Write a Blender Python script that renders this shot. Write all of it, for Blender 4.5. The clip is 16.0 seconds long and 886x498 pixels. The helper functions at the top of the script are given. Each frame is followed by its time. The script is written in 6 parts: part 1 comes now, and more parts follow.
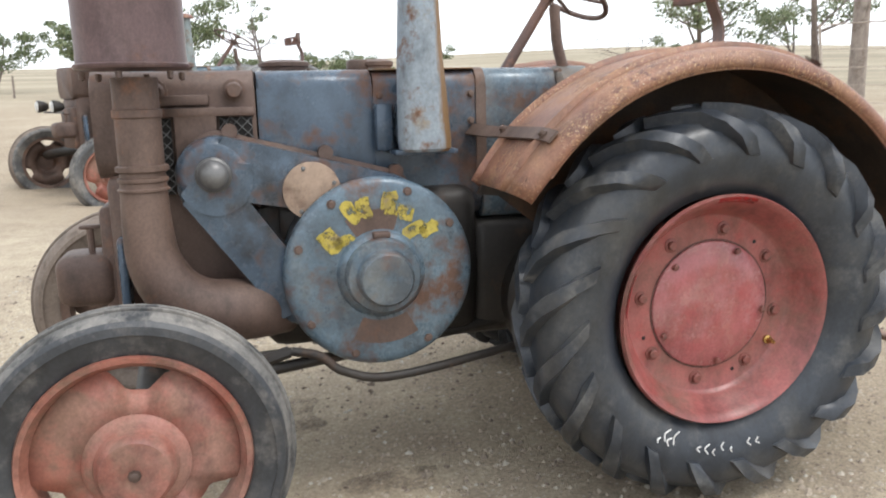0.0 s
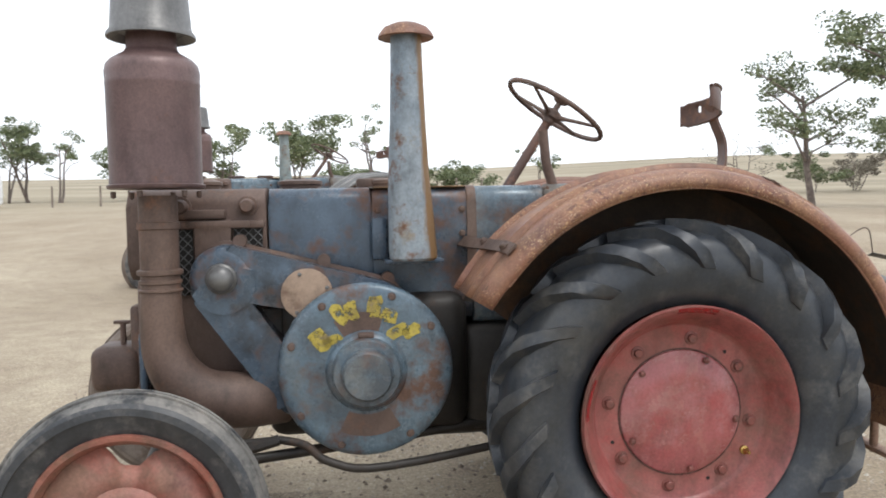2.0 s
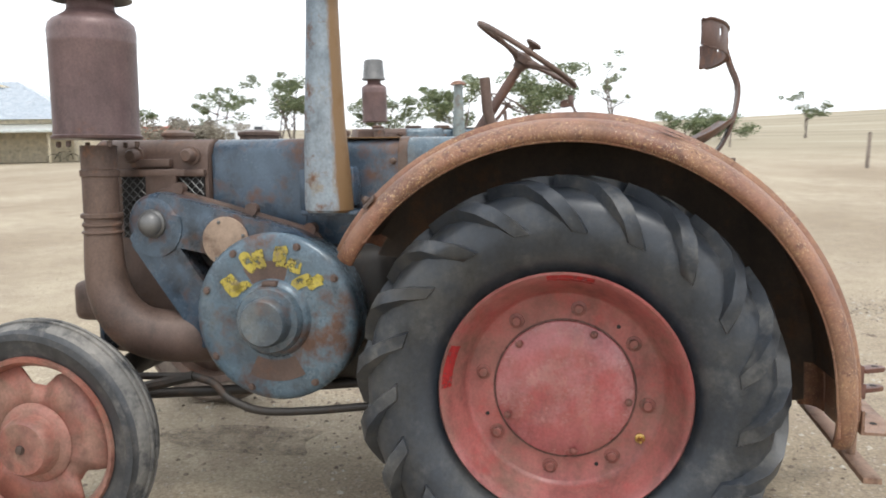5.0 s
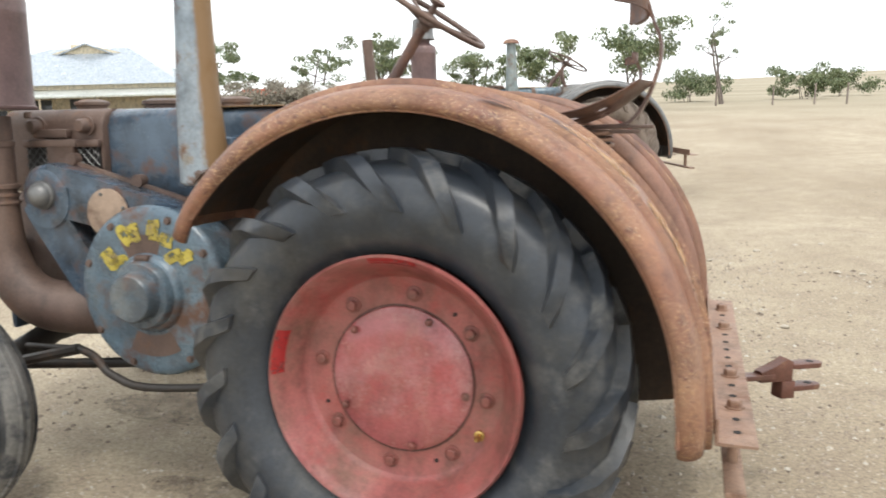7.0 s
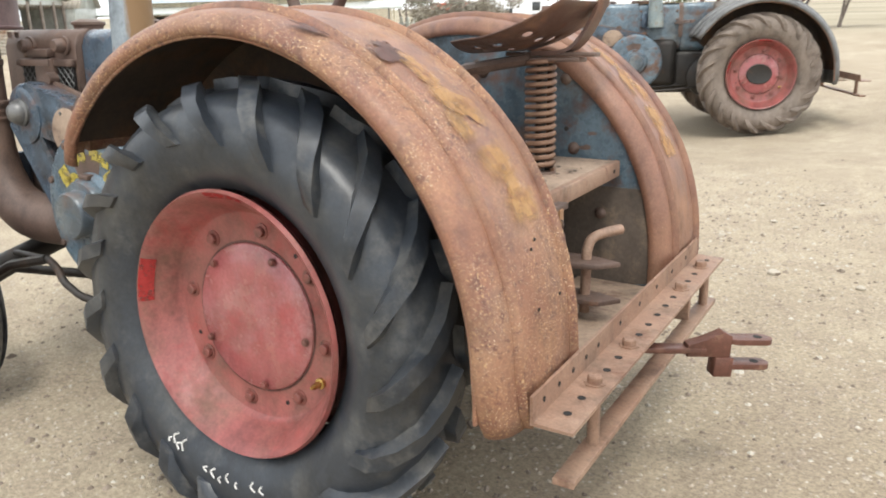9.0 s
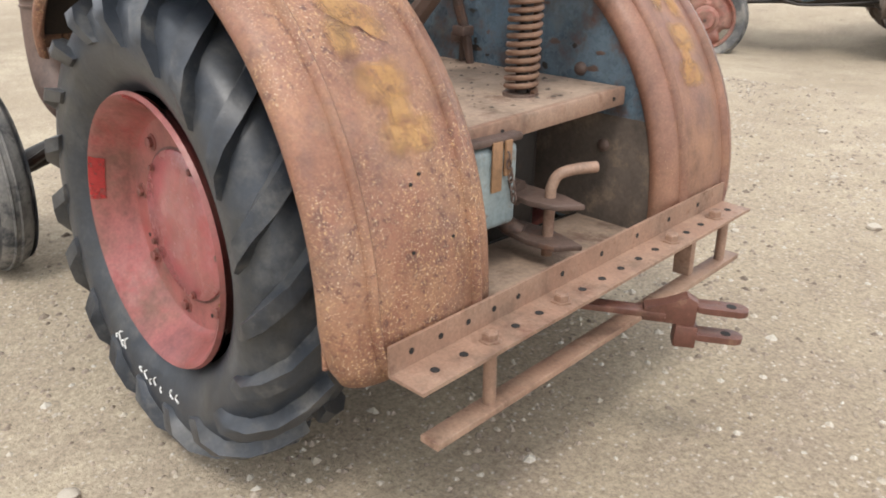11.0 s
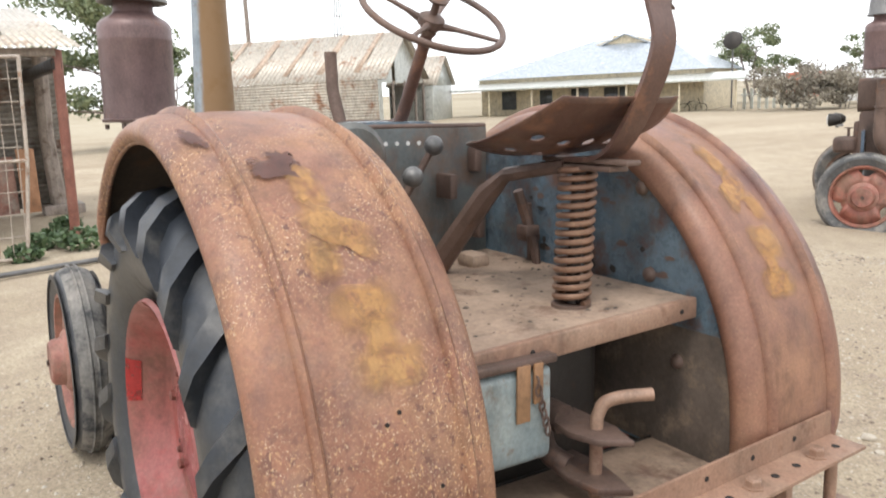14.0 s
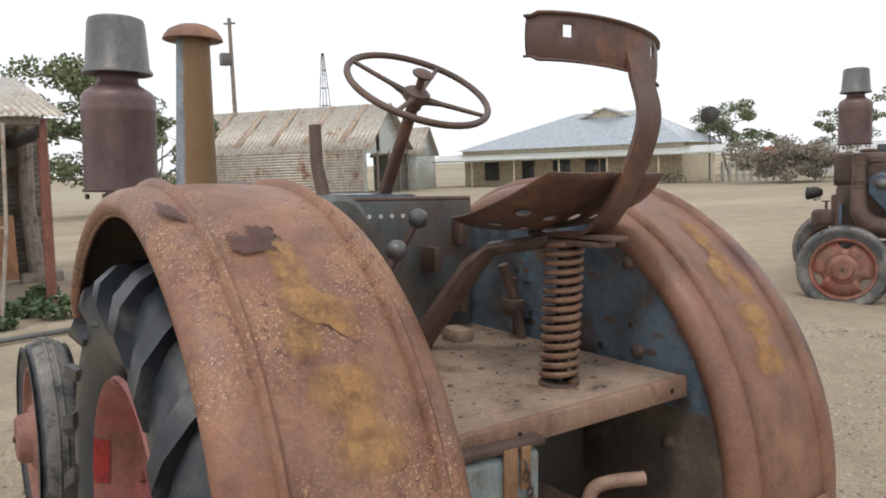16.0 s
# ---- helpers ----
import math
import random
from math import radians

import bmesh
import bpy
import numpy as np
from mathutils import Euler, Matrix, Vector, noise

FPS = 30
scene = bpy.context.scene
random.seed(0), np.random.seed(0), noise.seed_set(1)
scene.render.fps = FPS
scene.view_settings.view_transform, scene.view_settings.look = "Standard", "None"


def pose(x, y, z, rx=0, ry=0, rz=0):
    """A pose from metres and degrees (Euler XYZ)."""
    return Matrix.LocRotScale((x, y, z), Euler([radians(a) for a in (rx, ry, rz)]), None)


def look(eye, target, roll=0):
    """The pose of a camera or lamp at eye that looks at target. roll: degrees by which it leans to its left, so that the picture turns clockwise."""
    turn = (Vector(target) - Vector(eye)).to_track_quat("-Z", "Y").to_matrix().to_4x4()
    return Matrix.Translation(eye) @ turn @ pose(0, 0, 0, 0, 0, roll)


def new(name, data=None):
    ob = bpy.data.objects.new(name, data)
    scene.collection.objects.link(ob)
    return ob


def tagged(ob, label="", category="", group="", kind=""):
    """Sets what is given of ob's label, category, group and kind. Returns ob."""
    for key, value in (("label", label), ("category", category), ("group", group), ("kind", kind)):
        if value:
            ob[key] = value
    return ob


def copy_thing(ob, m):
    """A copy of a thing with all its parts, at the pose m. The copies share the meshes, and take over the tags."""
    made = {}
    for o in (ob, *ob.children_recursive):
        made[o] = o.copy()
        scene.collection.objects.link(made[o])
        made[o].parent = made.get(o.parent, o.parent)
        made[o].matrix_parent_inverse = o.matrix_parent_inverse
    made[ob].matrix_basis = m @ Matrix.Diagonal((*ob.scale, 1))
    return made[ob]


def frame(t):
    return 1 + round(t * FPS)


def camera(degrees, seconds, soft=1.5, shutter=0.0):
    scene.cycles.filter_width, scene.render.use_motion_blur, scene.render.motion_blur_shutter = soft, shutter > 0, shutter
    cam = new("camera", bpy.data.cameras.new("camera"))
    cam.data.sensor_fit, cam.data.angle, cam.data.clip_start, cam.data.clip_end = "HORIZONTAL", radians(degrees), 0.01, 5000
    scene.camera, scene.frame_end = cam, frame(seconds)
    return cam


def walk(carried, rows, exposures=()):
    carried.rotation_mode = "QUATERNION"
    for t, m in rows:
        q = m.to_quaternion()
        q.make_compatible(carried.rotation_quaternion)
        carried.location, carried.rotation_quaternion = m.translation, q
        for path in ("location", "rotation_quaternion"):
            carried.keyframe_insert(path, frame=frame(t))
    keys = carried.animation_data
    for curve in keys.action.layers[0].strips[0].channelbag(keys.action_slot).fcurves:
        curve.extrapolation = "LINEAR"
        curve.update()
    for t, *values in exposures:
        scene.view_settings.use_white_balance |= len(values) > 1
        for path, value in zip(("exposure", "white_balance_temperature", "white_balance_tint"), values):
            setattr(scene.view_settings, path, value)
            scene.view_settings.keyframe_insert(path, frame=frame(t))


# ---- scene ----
cam = camera(58.8, 16.0, 1.8, 0.5)
PATH = [
    (0, (-1.617, -2.300, 1.546), (-1.102, -0.422, 1.088), -0.7),
    (0.5, (-1.650, -2.340, 1.534), (-1.096, -0.453, 1.171), -0.4),
    (1, (-1.593, -2.404, 1.561), (-1.173, -0.470, 1.275), -0.7),
    (1.5, (-1.399, -2.528, 1.585), (-1.068, -0.569, 1.358), -0.3),
    (2, (-1.215, -2.640, 1.580), (-0.956, -0.666, 1.391), -0.8),
    (2.5, (-1.008, -2.623, 1.541), (-0.842, -0.641, 1.362), -0.2),
    (3, (-0.812, -2.585, 1.545), (-0.727, -0.602, 1.328), 0.2),
    (3.5, (-0.603, -2.571, 1.586), (-0.606, -0.591, 1.308), 0.1),
    (4, (-0.378, -2.578, 1.558), (-0.477, -0.602, 1.273), -0.2),
    (6.5, (0.690, -2.225, 1.583), (0.034, -0.365, 1.216), -1.8),
    (7, (0.868, -2.100, 1.575), (0.237, -0.244, 1.176), -1.6),
    (7.5, (1.155, -1.950, 1.567), (0.414, -0.142, 1.140), -1.8),
    (8, (1.367, -1.813, 1.550), (0.510, -0.064, 1.093), -2.1),
    (8.5, (1.552, -1.662, 1.572), (0.589, 0.011, 1.050), -2.1),
    (9, (1.671, -1.510, 1.573), (0.631, 0.095, 0.988), -1.7),
    (9.5, (1.785, -1.346, 1.554), (0.664, 0.181, 0.911), -1.5),
    (10, (1.914, -1.203, 1.545), (0.715, 0.234, 0.842), -1.7),
    (12.5, (2.112, -0.625, 1.582), (0.637, 0.464, 0.802), -1.1),
    (13, (2.093, -0.592, 1.586), (0.545, 0.501, 0.967), -1.4),
    (13.5, (2.081, -0.532, 1.594), (0.475, 0.534, 1.105), -1.9),
    (14, (2.090, -0.481, 1.609), (0.442, 0.565, 1.224), -2.6),
    (14.5, (2.095, -0.466, 1.616), (0.429, 0.581, 1.315), -2.9),
    (15, (2.084, -0.455, 1.620), (0.419, 0.603, 1.372), -2.7),
    (15.5, (2.077, -0.446, 1.622), (0.415, 0.626, 1.402), -2.5),
    (16, (2.047, -0.457, 1.619), (0.405, 0.645, 1.404), -2.1),
]
EXPOSURE = [(0, 0.55, 6280, 9), (0.5, 0.7, 6280, 9), (1.5, 0.75, 6280, 9), (2, 0.25, 6280, 9), (2.5, -0.2, 6280, 9), (3, -0.3, 6280, 9), (3.5, 0.05, 6280, 9), (4, 0.28, 6280, 9), (6.5, 0.52, 6500, 7), (7, 0.6, 6500, 7), (8, 0.72, 6500, 7), (9, 0.75, 6500, 7), (10, 0.7, 6500, 10), (12.5, 0.62, 6500, 10), (13, 0.62, 6500, 10), (14, 0.64, 6500, 10), (14.5, 0.64, 6500, 10), (15, 0.42, 6500, 10), (15.5, 0.12, 6500, 10), (16, -0.14, 6500, 10)]
walk(cam, [(t, look(eye, target, roll)) for t, eye, target, roll in PATH], EXPOSURE)
# ---------------------------------------------------------------- world and sun
world = bpy.data.worlds.new("world")
scene.world = world
world.use_nodes = True
wn, wl = world.node_tree.nodes, world.node_tree.links
sky = wn.new("ShaderNodeTexSky")
sky.sky_type, sky.sun_disc = "NISHITA", False
sky.sun_elevation, sky.sun_rotation = radians(63), radians(140)
sky.air_density, sky.dust_density = 1.0, 4.0
haze = wn.new("ShaderNodeMix")
haze.data_type = "RGBA"
haze.inputs[0].default_value = 0.8
haze.inputs[7].default_value = (13.6, 13.8, 14.2, 1)
wl.new(sky.outputs[0], haze.inputs[6])
wl.new(haze.outputs[2], wn["Background"].inputs[0])
wn["Background"].inputs[1].default_value = 0.1

sun = new("sun", bpy.data.lights.new("sun", "SUN"))
sun.data.energy, sun.data.angle, sun.data.color = 1.0, radians(12), (1.0, 0.96, 0.9)
sun.matrix_world = look((4.4, -5.4, 14), (0, 0, 0))
sun["kind"] = "structure"

# ---------------------------------------------------------------- materials


def nodes_of(name):
    m = bpy.data.materials.new(name)
    m.use_nodes = True
    nt = m.node_tree
    return m, nt, nt.nodes, nt.links, nt.nodes["Principled BSDF"]


def noise_node(nt, coord, scale, detail=6, rough=0.6, stretch=None):
    n = nt.nodes.new("ShaderNodeTexNoise")
    n.inputs["Scale"].default_value = scale
    n.inputs["Detail"].default_value = detail
    n.inputs["Roughness"].default_value = rough
    src = coord
    if stretch:
        mp = nt.nodes.new("ShaderNodeMapping")
        mp.inputs["Scale"].default_value = stretch
        nt.links.new(coord, mp.inputs[0])
        src = mp.outputs[0]
    nt.links.new(src, n.inputs["Vector"])
    return n.outputs["Fac"]


def ramp(nt, fac, stops):
    r = nt.nodes.new("ShaderNodeValToRGB")
    e = r.color_ramp.elements
    while len(e) < len(stops):
        e.new(0.5)
    for k, (p, c) in zip(e, stops):
        k.position = p
        k.color = (*c, 1) if not isinstance(c, float) else (c, c, c, 1)
    nt.links.new(fac, r.inputs[0])
    return r.outputs[0]


def mix(nt, fac, a, b, mode="MIX"):
    m = nt.nodes.new("ShaderNodeMix")
    m.data_type, m.blend_type = "RGBA", mode
    for sock, v in ((m.inputs[0], fac), (m.inputs[6], a), (m.inputs[7], b)):
        if isinstance(v, float):
            sock.default_value = v
        elif isinstance(v, tuple):
            sock.default_value = (*v, 1)
        else:
            nt.links.new(v, sock)
    return m.outputs[2]


def bumped(nt, bsdf, height, strength, distance=0.004):
    b = nt.nodes.new("ShaderNodeBump")
    b.inputs["Strength"].default_value = strength
    b.inputs["Distance"].default_value = distance
    nt.links.new(height, b.inputs["Height"])
    nt.links.new(b.outputs[0], bsdf.inputs["Normal"])


def weathered(name, base, alt, wear, wear_at=0.6, wear_scale=5.0, rough=0.7, metal=0.0, grain=60.0, bump=0.35, dust=None, dust_at=0.62, streak=None, soft=0.06, third=None, third_at=0.66):
    """Old paint or metal: two tones, worn patches, fine grain, dust."""
    m, nt, ns, ls, b = nodes_of(name)
    co = ns.new("ShaderNodeTexCoord").outputs["Object"]
    big = noise_node(nt, co, 2.3, 5, 0.6, streak)
    col = ramp(nt, big, [(0.32, base), (0.68, alt)])
    fine = noise_node(nt, co, grain, 4, 0.7)
    if third:
        t3 = noise_node(nt, co, 3.4, 6, 0.7, streak)
        col = mix(nt, ramp(nt, t3, [(third_at - 0.08, 0.0), (third_at + 0.05, 1.0)]), col, third)
    patch = noise_node(nt, co, wear_scale, 9, 0.72)
    mask = ramp(nt, patch, [(wear_at - soft, 0.0), (wear_at + soft, 1.0)])
    col = mix(nt, mask, col, wear)
    if dust:
        dn = noise_node(nt, co, 3.1, 8, 0.75)
        col = mix(nt, ramp(nt, dn, [(dust_at - 0.15, 0.0), (dust_at + 0.12, 0.75)]), col, dust)
    grain_c = ramp(nt, fine, [(0.3, 0.80), (0.7, 1.13)])
    col = mix(nt, 1.0, col, grain_c, "MULTIPLY")
    stain = noise_node(nt, co, 7.5, 7, 0.7, (1.0, 1.0, 0.55))
    col = mix(nt, 1.0, col, ramp(nt, stain, [(0.28, 0.45), (0.47, 0.92), (0.72, 1.25)]), "MULTIPLY")
    ls.new(col, b.inputs["Base Color"])
    rr = ramp(nt, patch, [(wear_at - 0.1, max(0.05, rough - 0.2)), (wear_at + 0.1, min(1.0, rough + 0.15))])
    ls.new(rr, b.inputs["Roughness"])
    b.inputs["Metallic"].default_value = metal
    bumped(nt, b, mix(nt, 0.5, fine, patch), bump)
    return m


def speckled(m, color, scale, at):
    """Fine light specks over a weathered material."""
    nt = m.node_tree
    bsdf = nt.nodes["Principled BSDF"]
    old = bsdf.inputs["Base Color"].links[0].from_socket
    co = nt.nodes.new("ShaderNodeTexCoord").outputs["Object"]
    sp = noise_node(nt, co, scale, 3, 0.6)
    area = noise_node(nt, co, 4.0, 4, 0.6)
    f = mix(nt, 1.0, ramp(nt, sp, [(at, 0.0), (at + 0.05, 1.0)]), ramp(nt, area, [(0.42, 0.1), (0.6, 1.0)]), "MULTIPLY")
    nt.links.new(mix(nt, f, old, color), bsdf.inputs["Base Color"])
    return m


def flaky(m, at=0.5, scale=26.0, soft=0.05, top=1.0):
    """Lets what lies under a coat of paint show through where it has flaked off."""
    nt = m.node_tree
    co = nt.nodes.new("ShaderNodeTexCoord").outputs["Object"]
    n = noise_node(nt, co, scale, 6, 0.75)
    nt.links.new(ramp(nt, n, [(at - soft, 0.0), (at + soft, top)]), nt.nodes["Principled BSDF"].inputs["Alpha"])
    return m


def feathered(m, scale=24.0):
    """Paint that thins out raggedly towards its edges and has flaked off in spots."""
    nt = m.node_tree
    tc = nt.nodes.new("ShaderNodeTexCoord")
    sep = nt.nodes.new("ShaderNodeSeparateXYZ")
    nt.links.new(tc.outputs["Generated"], sep.inputs[0])
    across = ramp(nt, sep.outputs[1], [(0.0, 0.0), (0.3, 1.0), (0.7, 1.0), (1.0, 0.0)])
    along = ramp(nt, sep.outputs[2], [(0.0, 0.0), (0.3, 1.0), (0.7, 1.0), (1.0, 0.0)])
    n = noise_node(nt, tc.outputs["Object"], scale, 7, 0.78)
    f = mix(nt, 0.42, n, mix(nt, 1.0, across, along, "MULTIPLY"))
    nt.links.new(ramp(nt, f, [(0.42, 0.0), (0.76, 0.72)]), nt.nodes["Principled BSDF"].inputs["Alpha"])
    return m


def two_sided(m, color, axis, at, width):
    """Bare rust on the side that lies beyond a given distance along a direction, with a ragged edge."""
    nt = m.node_tree
    bsdf = nt.nodes["Principled BSDF"]
    old = bsdf.inputs["Base Color"].links[0].from_socket
    co = nt.nodes.new("ShaderNodeTexCoord").outputs["Object"]
    n = noise_node(nt, co, 9.0, 6, 0.7, (1, 1, 0.25))
    ma = nt.nodes.new("ShaderNodeMath")
    ma.operation = "MULTIPLY_ADD"
    ma.inputs[1].default_value = 0.10
    nt.links.new(n, ma.inputs[0])
    side = nt.nodes.new("ShaderNodeVectorMath")
    side.operation = "DOT_PRODUCT"
    side.inputs[1].default_value = axis
    nt.links.new(co, side.inputs[0])
    nt.links.new(side.outputs["Value"], ma.inputs[2])
    mr = nt.nodes.new("ShaderNodeMapRange")
    mr.inputs[1].default_value, mr.inputs[2].default_value = at, at + width
    nt.links.new(ma.outputs[0], mr.inputs[0])
    nt.links.new(mix(nt, mr.outputs[0], old, color), bsdf.inputs["Base Color"])
    return m


RUST = weathered("fender_rust", (0.180, 0.078, 0.050), (0.255, 0.117, 0.069), (0.33, 0.185, 0.103), 0.60, 4.5, 0.68, 0.0, 130, 0.2, (0.28, 0.165, 0.108), 0.64, soft=0.14, third=(0.165, 0.085, 0.07), third_at=0.60)
speckled(RUST, (0.125, 0.058, 0.042), 42, 0.57)
RUST_FAR = speckled(weathered("smooth_brown_rust", (0.185, 0.088, 0.060), (0.255, 0.125, 0.080), (0.30, 0.165, 0.10), 0.60, 4.5, 0.66, 0.0, 130, 0.2, (0.27, 0.16, 0.11), 0.66, soft=0.14, third=(0.165, 0.085, 0.07), third_at=0.60), (0.42, 0.28, 0.17), 200, 0.66)
speckled(RUST, (0.46, 0.29, 0.15), 125, 0.595)
speckled(RUST, (0.58, 0.45, 0.31), 210, 0.615)
# rust with the shade inside the wheel arch put into its colour
RUST_IN_SHADE = weathered("shaded_fender_underside", (0.038, 0.027, 0.020), (0.058, 0.038, 0.026), (0.12, 0.062, 0.032), 0.60, 4, 0.95, soft=0.12)
BLUE = weathered("faded_blue_paint", (0.050, 0.074, 0.108), (0.085, 0.120, 0.160), (0.125, 0.065, 0.044), 0.58, 6, 0.43, 0.1, 80, 0.3, (0.17, 0.165, 0.155), 0.72, third=(0.042, 0.044, 0.050), third_at=0.57)
BLUE_LIGHT = weathered("chalky_blue_paint", (0.095, 0.140, 0.180), (0.150, 0.205, 0.245), (0.125, 0.068, 0.046), 0.575, 5, 0.46, 0.1, 90, 0.3, (0.24, 0.235, 0.21), 0.68, third=(0.075, 0.09, 0.105), third_at=0.57)
STACK = weathered("exhaust_flaking_paint", (0.30, 0.34, 0.37), (0.17, 0.23, 0.29), (0.17, 0.09, 0.055), 0.60, 11, 0.7, 0.1, 70, 0.4, third=(0.23, 0.15, 0.06), third_at=0.6)
BROWN = weathered("brown_scaled_iron", (0.105, 0.068, 0.055), (0.15, 0.098, 0.075), (0.21, 0.11, 0.07), 0.63, 6, 0.75, 0.15, 90, 0.4, (0.19, 0.15, 0.12), 0.7)
PLUM = weathered("plum_rusted_steel", (0.115, 0.072, 0.072), (0.165, 0.105, 0.098), (0.20, 0.095, 0.06), 0.66, 4, 0.6, 0.2, 110, 0.25, (0.18, 0.13, 0.115), 0.68)
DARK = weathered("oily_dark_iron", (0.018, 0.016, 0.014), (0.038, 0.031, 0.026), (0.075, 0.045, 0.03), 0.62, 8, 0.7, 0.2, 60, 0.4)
GREY = weathered("galvanised_grey", (0.125, 0.125, 0.125), (0.18, 0.177, 0.172), (0.14, 0.09, 0.06), 0.68, 8, 0.6, 0.4, 60, 0.3)
RED = weathered("faded_red_paint", (0.25, 0.064, 0.058), (0.31, 0.098, 0.088), (0.165, 0.085, 0.062), 0.55, 4, 0.55, 0.0, 90, 0.2, (0.33, 0.16, 0.145), 0.68, soft=0.12, third=(0.29, 0.045, 0.042), third_at=0.58)
RED_WHEEL = weathered("chalky_red_wheel_paint", (0.26, 0.082, 0.058), (0.32, 0.14, 0.10), (0.21, 0.115, 0.08), 0.53, 6, 0.65, 0.0, 90, 0.25, (0.40, 0.21, 0.17), 0.62)
RED_NEW = weathered("fresh_red_paint", (0.29, 0.020, 0.022), (0.33, 0.03, 0.03), (0.3, 0.05, 0.04), 0.7, 6, 0.45, 0.0, 90, 0.15)
RUBBER = weathered("dusty_black_rubber", (0.020, 0.025, 0.033), (0.036, 0.042, 0.052), (0.095, 0.094, 0.092), 0.62, 7, 0.55, 0.0, 70, 0.35, (0.088, 0.082, 0.070), 0.63, soft=0.10)
TREAD = weathered("scuffed_tread_rubber", (0.020, 0.025, 0.033), (0.040, 0.046, 0.056), (0.115, 0.112, 0.106), 0.59, 9, 0.58, 0.0, 70, 0.35, (0.080, 0.073, 0.062), 0.63, soft=0.09)
RUBBER_WORN = weathered("grey_perished_rubber", (0.075, 0.078, 0.082), (0.105, 0.105, 0.105), (0.23, 0.215, 0.195), 0.55, 6, 0.85, 0.0, 70, 0.35, (0.27, 0.25, 0.22), 0.64)
RUBBER_SIDE = weathered("scuffed_black_sidewall", (0.030, 0.033, 0.038), (0.052, 0.055, 0.060), (0.16, 0.15, 0.14), 0.62, 8, 0.65, 0.0, 70, 0.35, (0.14, 0.125, 0.105), 0.66, soft=0.10)
RUBBER_PALE = weathered("pale_worn_tread", (0.12, 0.117, 0.112), (0.19, 0.18, 0.165), (0.05, 0.052, 0.055), 0.54, 9, 0.9, 0.0, 60, 0.5, (0.33, 0.30, 0.26), 0.62)
RUBBER_OLD = weathered("brown_perished_rubber", (0.16, 0.125, 0.10), (0.21, 0.17, 0.14), (0.12, 0.09, 0.07), 0.6, 6, 0.9, 0.0, 70, 0.35)
YELLOW = weathered("flaking_yellow_paint", (0.42, 0.33, 0.045), (0.48, 0.39, 0.08), (0.26, 0.20, 0.10), 0.58, 16, 0.6, 0.0, 80, 0.2)
YELLOW_FADED = weathered("faded_ochre_paint", (0.42, 0.215, 0.068), (0.48, 0.28, 0.11), (0.30, 0.15, 0.08), 0.55, 22, 0.75, 0.0, 120, 0.2)
WHITE = weathered("chalk_white", (0.72, 0.72, 0.70), (0.6, 0.6, 0.58), (0.4, 0.4, 0.38), 0.7, 20, 0.8)
BRASS = weathered("dull_brass", (0.42, 0.27, 0.08), (0.50, 0.33, 0.12), (0.2, 0.12, 0.05), 0.66, 30, 0.4, 0.9)
DUSTY = weathered("dirt_caked_steel", (0.26, 0.185, 0.135), (0.36, 0.265, 0.195), (0.17, 0.105, 0.075), 0.60, 5, 0.9, 0.0, 50, 0.5)
SPRING = weathered("rusty_spring_steel", (0.16, 0.085, 0.055), (0.24, 0.14, 0.09), (0.30, 0.19, 0.12), 0.62, 14, 0.65, 0.3, 120, 0.3)
LEATHER = weathered("cracked_leather_strap", (0.26, 0.14, 0.07), (0.32, 0.19, 0.10), (0.12, 0.07, 0.04), 0.62, 20, 0.7)
# near-black for discs and backings laid on as the shade of uncut holes
HOLE_SHADE = weathered("hole_shade", (0.01, 0.009, 0.008), (0.016, 0.013, 0.012), (0.02, 0.016, 0.013), 0.7, 9, 1.0)

feathered(YELLOW_FADED)
flaky(YELLOW, 0.45, 30)
flaky(RED_NEW, 0.40, 16, 0.08)
two_sided(STACK, (0.20, 0.118, 0.052), (1.0, 0.8, 0.0), -0.600, 0.02)
TAN = weathered("tan_rusted_iron", (0.235, 0.135, 0.092), (0.31, 0.195, 0.135), (0.17, 0.085, 0.055), 0.62, 9, 0.75, 0.05, 110, 0.35, (0.36, 0.26, 0.19), 0.62)
BOX_BLUE = weathered("scuffed_pale_blue_box", (0.20, 0.25, 0.26), (0.29, 0.33, 0.32), (0.19, 0.12, 0.08), 0.60, 14, 0.65, 0.05, 80, 0.3, (0.36, 0.35, 0.30), 0.62)
DASH = weathered("grimy_grey_blue_paint", (0.085, 0.098, 0.102), (0.125, 0.138, 0.135), (0.13, 0.08, 0.055), 0.57, 5, 0.7, 0.05, 80, 0.3, (0.16, 0.125, 0.095), 0.60, soft=0.1)
CAKED = weathered("mud_caked_panel", (0.080, 0.062, 0.049), (0.130, 0.100, 0.078), (0.19, 0.14, 0.10), 0.58, 8, 0.95, 0.0, 60, 0.6)
DARK_BOLT = weathered("dark_red_brown_bolt", (0.10, 0.04, 0.03), (0.15, 0.065, 0.045), (0.20, 0.11, 0.07), 0.6, 20, 0.6, 0.2)
RED_BOLT = weathered("rust_flecked_red_bolt", (0.17, 0.05, 0.042), (0.22, 0.075, 0.06), (0.12, 0.06, 0.045), 0.56, 22, 0.6, 0.1)
SEAT_RUST = weathered("dark_red_brown_sheet", (0.075, 0.042, 0.034), (0.125, 0.066, 0.048), (0.20, 0.10, 0.062), 0.58, 9, 0.6, 0.1, 120, 0.35, (0.22, 0.145, 0.10), 0.70)
DARK_RUST = weathered("dark_rust_blotch", (0.085, 0.035, 0.03), (0.11, 0.05, 0.038), (0.15, 0.07, 0.045), 0.66, 9, 0.8)
